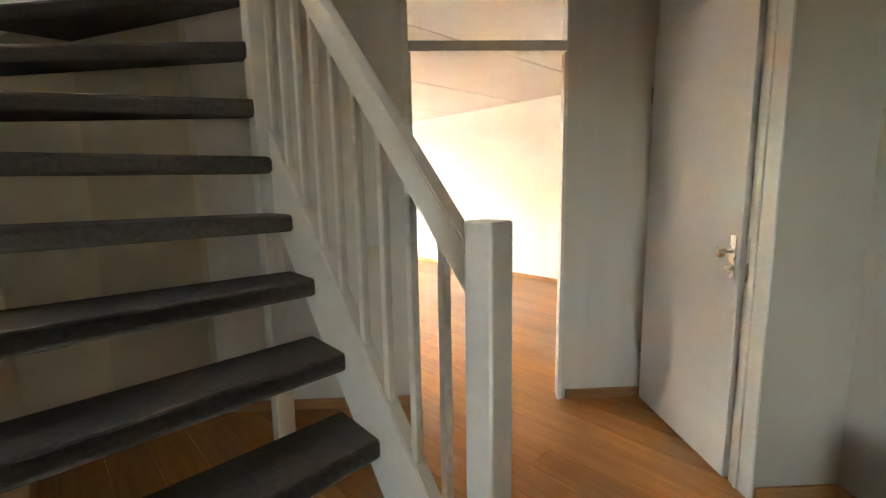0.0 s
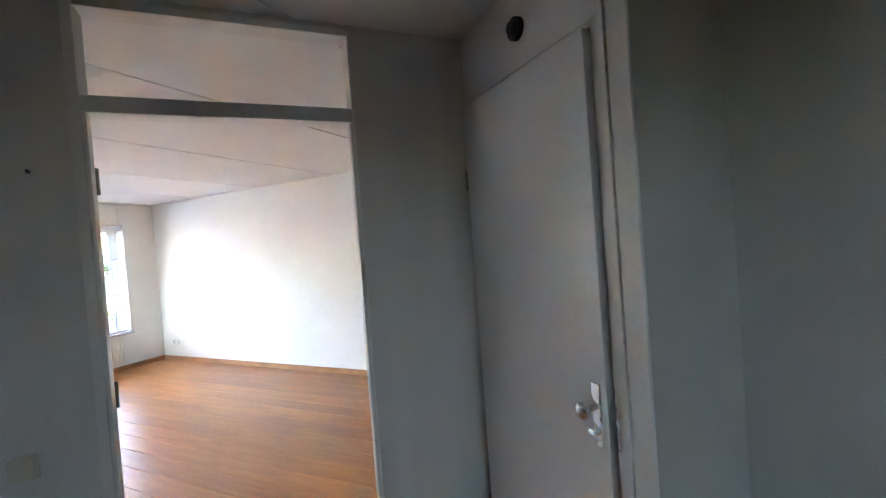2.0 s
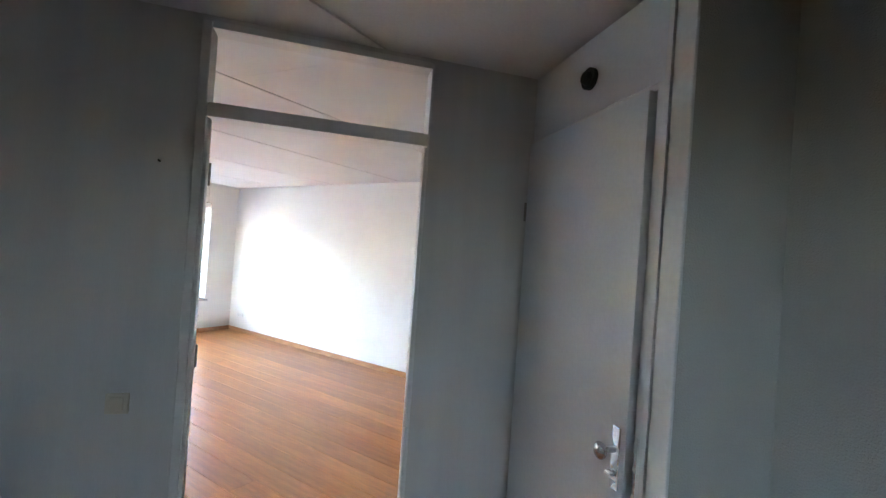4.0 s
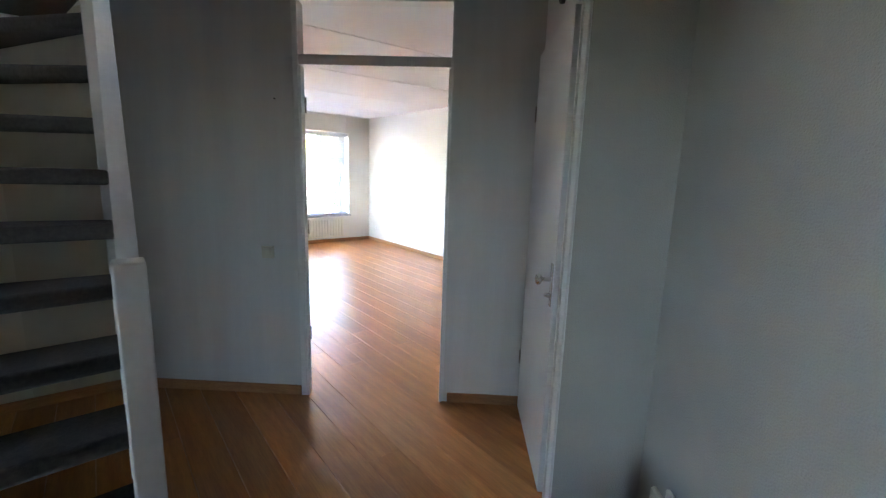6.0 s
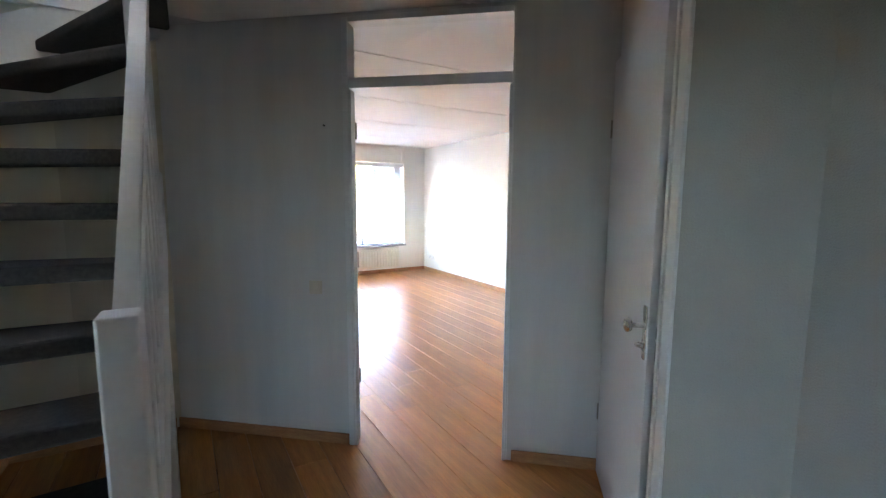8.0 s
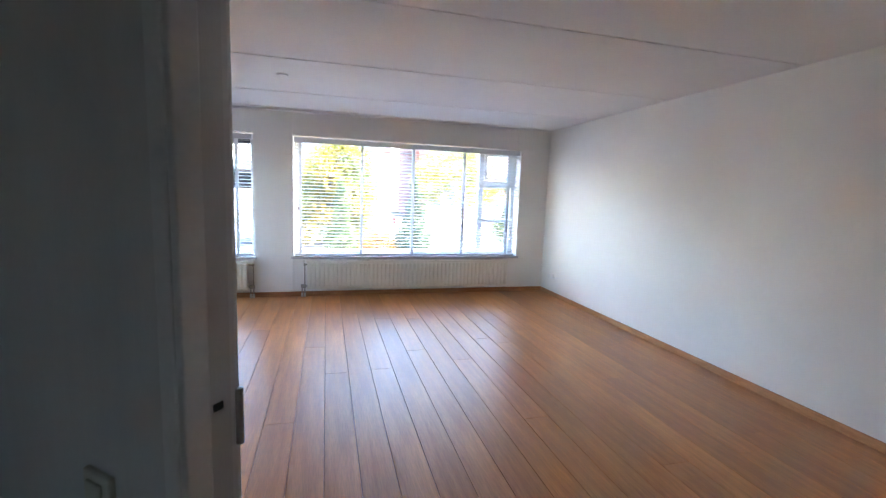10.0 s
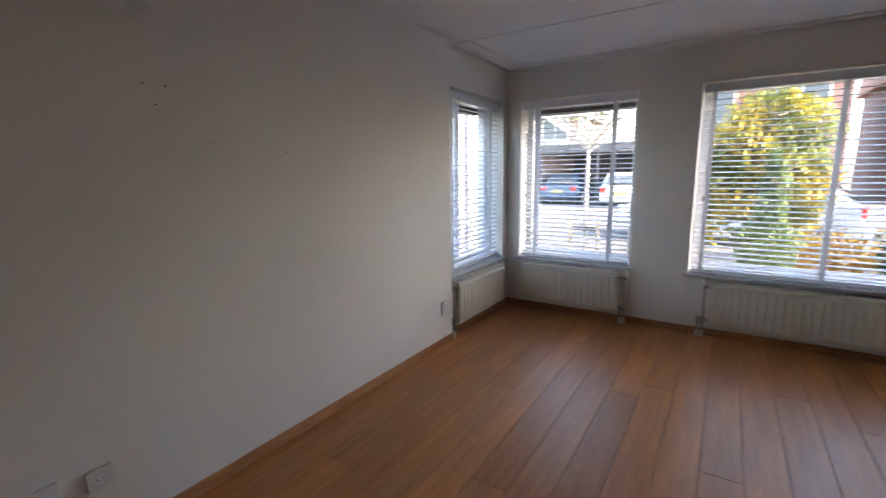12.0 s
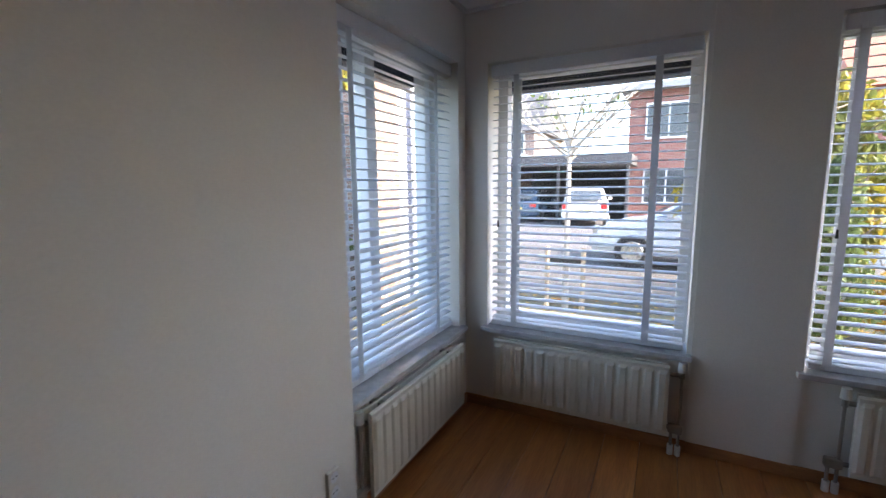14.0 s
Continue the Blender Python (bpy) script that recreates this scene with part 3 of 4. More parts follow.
blind(LW[1] - LW[0] - 0.02, pose(WEST - 0.075, LW[0] + 0.015, SILL, 0, 0, 90), (0.175, 0.905), "white open venetian blind over the side window")


# ---- radiators ----
def radiator(width, m, label, flutes, z0=0.110, z1=0.490, valve=1):
    """Panel radiator; x along the wall, wall at y=0, front towards -y."""
    r = thing("radiator", m, label, "radiator", "panel radiators")
    bm = bmesh.new()
    prof = []
    step = width / flutes
    for i in range(flutes):
        x = i * step
        prof += [(x + step * 0.10, -0.095), (x + step * 0.28, -0.103), (x + step * 0.72, -0.103), (x + step * 0.90, -0.095)]
    lo, hi = z0 + 0.03, z1 - 0.03
    cols = []
    for x, y in [(0, -0.092), *prof, (width, -0.092)]:
        cols.append([bm.verts.new((x, -0.092, z0 + 0.006)), bm.verts.new((x, -0.092, lo - 0.008)), bm.verts.new((x, y, lo + 0.01)),
                     bm.verts.new((x, y, hi - 0.01)), bm.verts.new((x, -0.092, hi + 0.008)), bm.verts.new((x, -0.092, z1 - 0.006)),
                     bm.verts.new((x, -0.084, z1)), bm.verts.new((x, -0.074, z1)), bm.verts.new((x, -0.074, z0)), bm.verts.new((x, -0.084, z0))])
    for c0, c1 in zip(cols, cols[1:]):
        for i in range(10):
            bm.faces.new((c0[i], c1[i], c1[(i + 1) % 10], c0[(i + 1) % 10]))
    bm.faces.new(cols[0])
    bm.faces.new(cols[-1])
    part("front_panel", bm, M_RAD, r)
    part("back_panel", boxed((0.01, -0.045, z0), (width - 0.01, -0.030, z1), 0.004), M_RAD, r)
    for x in (0.12, width - 0.12):
        part("bracket", boxed((x - 0.015, -0.076, z0 + 0.05), (x + 0.015, 0.0, z0 + 0.075), 0.002), M_PIPE, r)
        part("bracket", boxed((x - 0.015, -0.074, z1 - 0.03), (x + 0.015, 0.0, z1 - 0.008), 0.002), M_PIPE, r)
    vx = width + 0.045 if valve > 0 else -0.045
    edge = width if valve > 0 else 0.0
    part("pipe", rod((vx + 0.012, -0.055, 0.0), (vx + 0.012, -0.055, z1 - 0.05), 0.0075), M_PIPE, r)
    part("pipe", rod((vx - 0.022, -0.055, 0.0), (vx - 0.022, -0.055, z0 + 0.05), 0.0075), M_PIPE, r)
    bm = bmesh.new()
    add_rod(bm, (edge - 0.01 * valve, -0.055, z1 - 0.05), (vx + 0.012, -0.055, z1 - 0.05), 0.011)
    add_rod(bm, (vx + 0.012, -0.055, z1 - 0.065), (vx + 0.012, -0.055, z1 - 0.03), 0.014)
    part("valve_body", bm, M_PIPE, r)
    part("valve_knob", rod((vx + 0.012, -0.055, z1 - 0.03), (vx + 0.012, -0.055, z1 + 0.02), 0.021, 0.018, n=16), M_PLASTIC, r, "cream plastic valve knob")
    bm = bmesh.new()
    add_rod(bm, (edge - 0.01 * valve, -0.055, z0 + 0.04), (vx - 0.022, -0.055, z0 + 0.04), 0.011)
    add_box(bm, (vx - 0.038, -0.072, z0 + 0.015), (vx + 0.028, -0.038, z0 + 0.06), 0.006)
    part("lower_valve", bm, M_PIPE, r)
    for x in (vx + 0.012, vx - 0.022):
        part("pipe_sleeve", rod((x, -0.055, 0.003), (x, -0.055, 0.055), 0.0145, n=14), M_PLASTIC, r, "white plastic pipe sleeve")
    return r


radiator(0.95, pose(-2.205, NORTH, 0), "cream ribbed panel radiator under the small window", 15)
radiator(2.86, pose(-0.53, NORTH, 0), "long cream ribbed panel radiator under the wide window", 50, valve=-1)
radiator(0.905, pose(WEST, 4.835, 0, 0, 0, 90), "cream ribbed panel radiator under the side window", 14, valve=-1)
hr = Matrix.Translation(Vector((*uv(HALL_U, -1.20), 0))) @ Matrix.Rotation(math.atan2(-N.y, -N.x), 4, "Z")
radiator(0.8, hr, "low cream panel radiator on the hall wall", 14, z0=0.06, z1=0.40)


# ---- sockets, switch, cables and marks ----
def socket(m, label, w=0.07, h=0.07, single=True):
    s = thing("wall_socket", m, label, "socket", "wall sockets")
    part("plate", boxed((-w / 2, -0.018, -h / 2), (w / 2, 0.0, h / 2), 0.005), M_PLASTIC, s)
    for cz in ((0.0,) if single else (-h / 4, h / 4)):
        part("well", rod((0, -0.0178, cz), (0, -0.0192, cz), 0.021, n=20), M_SLAT, s)
        for dx in (-0.0095, 0.0095):
            part("hole", rod((dx, -0.019, cz), (dx, -0.0202, cz), 0.0028, n=8), M_DARK, s)
    return s


WL = BREAST + 0.0005
socket(pose(WL, 4.61, 0.325, 0, 0, 90), "white double wall socket beside the side window", 0.062, 0.115, False)
socket(pose(WL, 2.235, 0.315, 0, 0, 90), "white surface wall socket low on the side wall", 0.085, 0.085)
socket(pose(WL, 2.075, 0.335, 0, 0, 90), "white surface wall socket low on the side wall", 0.085, 0.085)
socket(pose(EAST, 5.61, 0.285, 0, 0, -90), "small white wall socket near the corner", 0.05, 0.06)
socket(pose(EAST, 5.72, 0.280, 0, 0, -90), "small white wall socket near the corner", 0.05, 0.06)
sw = thing("light_switch", slant(-0.222, 0, 0.94), "yellowed white light switch beside the doorway", "switch")
part("plate", boxed((-0.038, -0.012, -0.038), (0.038, 0, 0.038), 0.004), M_CREAM, sw)
part("rocker", boxed((-0.022, -0.017, -0.025), (0.022, -0.012, 0.025), 0.003), M_CREAM, sw)
nail = obj("nail", rod((0, 0.0, 0), (0, -0.014, 0.002), 0.004, n=8), M_DARK, slant(-0.146, 0, 1.845), "dark nail in the hall wall", "nail")
for y, z, r in ((2.557, 1.777, 0.0055), (2.637, 1.777, 0.006), (2.594, 1.703, 0.007), (2.808, 1.565, 0.005), (2.77, 1.565, 0.003), (3.186, 1.537, 0.005), (3.352, 1.728, 0.004), (3.477, 1.733, 0.004)):
    obj("drill_hole", rod((0, 0, 0), (-0.0022, 0, 0), r * 0.6, r * 0.45, n=9), M_DARK, pose(WL + 0.0022, y, z), "small dark drill hole in the painted wall", "drill hole", "drill holes")
smoke = thing("junction_box", pose(-0.66, 4.13, CEIL), "flat white round junction box on the ceiling", "junction box")
part("disc", rod((0, 0, 0), (0, 0, -0.014), 0.05, 0.046, n=28), M_CEIL, smoke)
bm = bmesh.new()
pts = [(BREAST + 0.016, 4.25, CEIL - 0.004), (BREAST + 0.05, 4.42, CEIL - 0.004), (BREAST + 0.1, 4.62, CEIL - 0.004), (BREAST + 0.13, 5.0, CEIL - 0.004), (BREAST + 0.16, 5.70, CEIL - 0.004), (BREAST + 0.26, 5.80, CEIL - 0.004), (BREAST + 0.6, 5.83, CEIL - 0.004), (EAST - 0.3, 5.84, CEIL - 0.004)]
for p, q in zip(pts, pts[1:]):
    add_rod(bm, p, q, 0.0045, n=8)
obj("ceiling_cable", bm, M_CEIL, None, "thin white painted cable along the ceiling edge", "cable")

# ---- stairs ----
RISE, NT = 0.2057, 12
stairs = thing("staircase", HALL, "open white winder staircase with dark grey carpeted treads", "staircase", kind="structure")
PX = -1.295
INNER = {1: (PX, -1.075), 2: (PX, -0.90), 3: (PX, -0.726), 4: (PX, -0.549), 5: (PX, -0.367), 6: (PX, -0.218), 7: (PX - 0.012, -0.095), 8: (PX - 0.03, -0.055), 9: (PX - 0.035, -0.025), 10: (PX - 0.035, 0.005), 11: (PX - 0.03, 0.03), 12: (PX - 0.01, 0.04), 13: (PX + 0.05, 0.05)}
XO, YO = STAIR_W + 0.035, STAIR_N - 0.035
OUTER = {1: (XO, -1.12), 2: (XO, -0.96), 3: (XO, -0.80), 4: (XO, -0.60), 5: (XO, -0.42), 6: (XO, -0.18), 7: (XO, 0.06), 8: (XO, 0.33), 9: (XO, 0.63), 10: (XO, 0.90), 11: (-1.83, YO), 12: (-1.52, YO), 13: (-1.28, YO)}
for k in range(1, NT + 1):
    (ax, ay), (bx, by) = INNER[k], OUTER[k]
    (cx, cy), (dx, dy) = OUTER[k + 1], INNER[k + 1]
    poly = [(ax, ay), (bx, by)]
    if k == 10:
        poly.append((XO, YO))
    if k < 10:
        poly += [(XO, min(cy + 0.05, YO)), (dx, dy + 0.05)]
    else:
        poly += [(min(cx + 0.05, -1.2), YO), (dx + 0.03, dy + 0.03)]
    top = k * RISE - 0.011
    bm = prism(poly, top - 0.062, top, 0.016, 3)
    part("tread", bm, M_CARPET, stairs)

SLOPE = 0.2 / 0.178


def sloped_board(y0, y1, zc0, height, x0, x1, slope=SLOPE):
    """A board that climbs along y with vertical ends; zc0 is its middle height at y0."""
    bm = bmesh.new()
    vs = []
    for y in (y0, y1):
        zc = zc0 + (y - y0) * slope
        for x, z in ((x0, zc - height / 2), (x1, zc - height / 2), (x1, zc + height / 2), (x0, zc + height / 2)):
            vs.append(bm.verts.new((x, y, z)))
    for f in ((0, 1, 2, 3), (4, 5, 6, 7), (0, 1, 5, 4), (1, 2, 6, 5), (2, 3, 7, 6), (3, 0, 4, 7)):
        bm.faces.new([vs[i] for i in f])
    bmesh.ops.bevel(bm, geom=list(bm.edges), offset=0.004, segments=2, affect="EDGES")
    return bm


ZS0 = 0.17      # middle of the stringer at the newel post
part("outer_stringer", sloped_board(-1.11, -0.03, ZS0, 0.34, PX - 0.006, PX + 0.036), M_TRIM, stairs)
part("handrail", sloped_board(-1.11, -0.03, 1.10, 0.105, PX - 0.008, PX + 0.038), M_TRIM, stairs)
for i in range(9):
    y = -0.985 + 0.1165 * i
    zb = ZS0 + 0.15 + (y + 1.11) * SLOPE
    zt = 1.08 + (y + 1.11) * SLOPE
    part("baluster", boxed((PX + 0.004, y - 0.0115, zb), (PX + 0.027, y + 0.0115, zt), 0.004), M_TRIM, stairs)
bm = boxed((-1.314, -1.158, 0.0), (-1.247, -1.083, 1.243), 0.006)
part("newel_post", bm, M_TRIM, stairs)
part("upper_post", boxed((-1.345, -0.05, 0.0), (-1.275, 0.022, 3.3), 0.005), M_TRIM, stairs)
part("wall_stringer", sloped_board(-1.11, 0.55, 0.14, 0.30, STAIR_W + 0.002, STAIR_W + 0.034, 0.2 / 0.2), M_TRIM, stairs)
bm = bmesh.new()
m_w = [(STAIR_W + 0.034, 1.93, 2.28), (-1.8, 2.10, 2.42), (-1.28, 2.36, 2.72)]
for (x0, a0, b0), (x1, a1, b1) in zip(m_w, m_w[1:]):
    vs = [bm.verts.new(p) for p in ((x0, STAIR_N - 0.002, a0), (x1, STAIR_N - 0.002, a1), (x1, STAIR_N - 0.002, b1), (x0, STAIR_N - 0.002, b0),
                                    (x0, STAIR_N - 0.033, a0), (x1, STAIR_N - 0.033, a1), (x1, STAIR_N - 0.033, b1), (x0, STAIR_N - 0.033, b0))]
    for f in ((0, 1, 2, 3), (4, 5, 6, 7), (0, 1, 5, 4), (2, 3, 7, 6), (0, 3, 7, 4), (1, 2, 6, 5)):
        bm.faces.new([vs[i] for i in f])
part("wall_stringer", bm, M_TRIM, stairs)
# thin darker panel: shade behind the stairs, put into the colour
strip = obj("stair_shade_strip", boxed((-1.79, STAIR_N - 0.0035, 0.066), (-1.34, STAIR_N - 0.0018, 2.40)), surface("beige_stair_shade", (0.54, 0.49, 0.38), (0.62, 0.57, 0.46), 1.5, 0.8, 220.0, 0.5), HALL, "slightly darker beige strip painting the stair shade on the wall", "wallpaper", kind="structure")

# front door behind the camera's start
fd = thing("front_door", HALL @ pose(-2.01, HALL_S - 0.05, 0), "white front door with a large frosted pane", "door", kind="structure")
part("door_frame", boxed((0.0, -0.01, 0.05), (0.11, 0.03, 2.30), 0.004), M_TRIM, fd)
part("door_frame", boxed((0.79, -0.01, 0.05), (0.90, 0.03, 2.30), 0.004), M_TRIM, fd)
part("door_frame", boxed((0.11, -0.009, 0.05), (0.79, 0.029, 0.45), 0.004), M_TRIM, fd)
part("door_frame", boxed((0.11, -0.009, 2.18), (0.79, 0.029, 2.30), 0.004), M_TRIM, fd)
p = part("pane", boxed((0.11, 0.008, 0.45), (0.79, 0.014, 2.18)), M_FROST, fd)
p.visible_shadow = False

# ---- outside ----
G = -0.15
obj("ground", boxed((-150, -60, G - 0.3), (150, 200, G)), M_GROUND, None, "garden soil and grass around the house", "ground", kind="structure")
obj("pavement", boxed((-60, 9.9, G - 0.02), (60, 14.6, G + 0.03)), M_PAVE, None, "pinkish clinker pavement with parking strip", "pavement", kind="structure")
obj("road", boxed((-60, 14.6, G - 0.02), (60, 27.5, G + 0.012)), M_ROAD, None, "grey clinker road and forecourt", "road", kind="structure")
obj("kerb", boxed((-60, 9.78, G - 0.05), (60, 9.9, G + 0.06), 0.015), M_KERB, None, "concrete kerb stone edge", "kerb", kind="structure")


def leaf_mass(bm, center, radii, count, size, rng, hollow=0.55):
    for _ in range(count):
        v = Vector((rng.gauss(0, 1), rng.gauss(0, 1), rng.gauss(0, 1))).normalized()
        r = hollow + (1 - hollow) * rng.random() ** 0.6
        wob = 0.75 + 0.5 * noise.noise(Vector(center) * 3 + v * 1.7)
        p = Vector((center[0] + v.x * radii[0] * r * wob, center[1] + v.y * radii[1] * r * wob, center[2] + v.z * radii[2] * r * wob))
        s = size * (0.6 + 0.8 * rng.random())
        q = Euler((rng.random() * 6.3, rng.random() * 6.3, rng.random() * 6.3)).to_matrix()
        a, b = q @ Vector((s, 0, 0)), q @ Vector((0, s * 0.55, 0))
        k = q @ Vector((0, 0, s * 0.15))
        vs = [bm.verts.new(c) for c in (p - a, p - b + k, p + a, p + b + k)]
        bm.faces.new(vs)


def raw_mesh(name, bm, mat, parent, label=""):
    me = bpy.data.meshes.new(name)
    bm.to_mesh(me)
    bm.free()
    me.materials.append(mat)
    ob = new(name, me)
    ob.parent = parent
    return tagged(ob, label)


def limbs(bm, base, height, spread, n, r, rng, start=0.45, twigs=2):
    top = Vector(base) + Vector((0, 0, height))
    add_rod(bm, base, top, r, r * 0.5, 10)
    for i in range(n):
        f = start + (1 - start) * (i + 0.5) / n
        p = Vector(base) + Vector((0, 0, height * f))
        a = i * 2.4 + rng.random()
        q = p + Vector((math.cos(a), math.sin(a), 0.55 + 0.4 * rng.random())) * spread * (0.6 + 0.5 * rng.random())
        add_rod(bm, p, q, r * 0.45, r * 0.18, 7)
        for _ in range(twigs):
            e = q + Vector((rng.uniform(-1, 1), rng.uniform(-1, 1), rng.uniform(0.2, 1))) * spread * 0.45
            add_rod(bm, p.lerp(q, rng.uniform(0.5, 1)), e, r * 0.18, r * 0.06, 5)


def tree(name, base, height, crown, leaf, bark, label, seed, r=0.07, spread=0.9, count=4000, size=0.07, category="tree", start=0.45, n=9, twigs=2):
    rng = random.Random(seed)
    t = thing(name, pose(*base), label, category)
    bm = bmesh.new()
    limbs(bm, (0, 0, 0), height, spread, n, r, rng, start, twigs)
    part("trunk", bm, bark, t)
    bm = bmesh.new()
    for c, rad, share in crown:
        leaf_mass(bm, c, rad, int(count * share), size, rng)
    raw_mesh("crown", bm, leaf, t)
    return t


tree("street_tree", (-2.42, 9.05, G), 2.15, [((0, 0, 2.55), (0.85, 0.85, 0.4), 1.0)], M_LEAFPALE, M_BARK, "young pollarded street tree with pale trunk and sparse crown", 3, 0.045, 0.75, 130, 0.03, start=0.86, n=13, twigs=6)
for sx in (-0.22, 0.22):
    st = thing("tree_stake", pose(-2.42 + sx, 8.98, G), "weathered wooden stake beside the young tree", "stake", "tree stakes")
    part("post", rod((0, 0, 0), (0, 0, 0.80), 0.03, n=10), M_STAKE, st)
    part("tie", boxed((min(0, -sx), -0.012, 0.60), (max(0, -sx), 0.012, 0.66), 0.003), M_DARK, st)
tree("autumn_tree", (-0.22, 9.3, G), 2.0, [((0.0, 0.1, 1.60), (1.0, 0.8, 1.15), 0.5), ((0.25, 0.2, 2.2), (0.7, 0.7, 0.6), 0.2), ((-0.5, 0, 1.3), (0.6, 0.6, 0.95), 0.15), ((0.55, 0.1, 1.35), (0.5, 0.5, 0.75), 0.15)],
     M_LEAFGOLD, M_BARKDARK, "bushy tree with yellow and green autumn leaves", 5, 0.06, 0.7, 9000, 0.055)
tree("conifer", (-0.02, 8.35, G), 1.5, [((0, 0, 0.55), (0.42, 0.42, 0.6), 0.55), ((0, 0, 1.15), (0.24, 0.24, 0.55), 0.3), ((0, 0, 1.6), (0.1, 0.1, 0.3), 0.15)],
     M_LEAFPALE, M_BARKDARK, "slender pale green garden conifer", 7, 0.04, 0.25, 3500, 0.035, start=0.15)
tree("conifer", (1.45, 8.7, G), 1.6, [((0, 0, 0.5), (0.5, 0.5, 0.6), 0.55), ((0, 0, 1.1), (0.3, 0.3, 0.55), 0.3), ((0, 0, 1.6), (0.12, 0.12, 0.35), 0.15)],
     M_LEAFDARK, M_BARKDARK, "dark green pointed garden conifer", 9, 0.04, 0.25, 3500, 0.035, start=0.15)
tree("garden_tree", (2.55, 10.4, G), 2.6, [((0.2, 0, 2.35), (1.1, 0.9, 0.75), 0.45), ((0.9, 0, 1.75), (0.8, 0.8, 0.7), 0.3), ((-0.4, 0, 1.8), (0.6, 0.7, 0.6), 0.25)],
     M_LEAFGOLD, M_BARK, "garden tree with thin yellow and green autumn leaves", 11, 0.06, 0.9, 3000, 0.05)
tree("shrub", (3.85, 9.0, G), 1.7, [((0, 0, 0.9), (0.6, 0.55, 0.9), 0.6), ((0.1, 0, 1.8), (0.5, 0.5, 0.6), 0.4)], M_LEAFPALE, M_BARKDARK, "tall pale green garden shrub near the window", 13, 0.04, 0.5, 3600, 0.045, "shrub")
tree("shrub", (0.75, 9.0, G), 0.7, [((0, 0, 0.4), (0.6, 0.4, 0.4), 1.0)], M_LEAFORANGE, M_BARKDARK, "low shrub with dry brown leaves", 15, 0.03, 0.3, 1200, 0.035, "shrub")
tree("yellow_tree", (-7.6, 10.5, G), 3.2, [((0, 0, 3.3), (1.8, 1.8, 1.6), 0.7), ((0.8, -0.6, 2.4), (1.1, 1.1, 0.9), 0.3)],
     M_LEAFGOLD, M_BARKDARK, "tall tree with yellow autumn leaves down the street", 17, 0.09, 1.4, 4500, 0.10)
tree("hedge_bush", (-6.2, 8.2, G), 0.9, [((0, 0, 0.6), (0.9, 0.9, 0.7), 1.0)], M_LEAFPALE, M_BARKDARK, "rounded green hedge bush", 19, 0.04, 0.4, 2500, 0.06, "bush")
rng = random.Random(2)
bm = bmesh.new()
for _ in range(2200):
    x, y = rng.uniform(-4.5, 4.5), rng.uniform(6.6, 9.7)
    s = rng.uniform(0.02, 0.05)
    a = rng.random() * 6.3
    q = Matrix.Rotation(a, 3, "Z")
    vs = [bm.verts.new(Vector((x, y, G + 0.006 + rng.random() * 0.012)) + q @ Vector(c)) for c in ((-s, 0, 0), (0, -s * 0.5, 0.008), (s, 0, 0), (0, s * 0.5, 0.008))]
    bm.faces.new(vs)
me = bpy.data.meshes.new("fallen_leaves")
bm.to_mesh(me)
bm.free()
me.materials.append(M_LEAFORANGE)
tagged(new("fallen_leaves", me), "fallen brown autumn leaves on the garden soil", "leaves", kind="stuff")


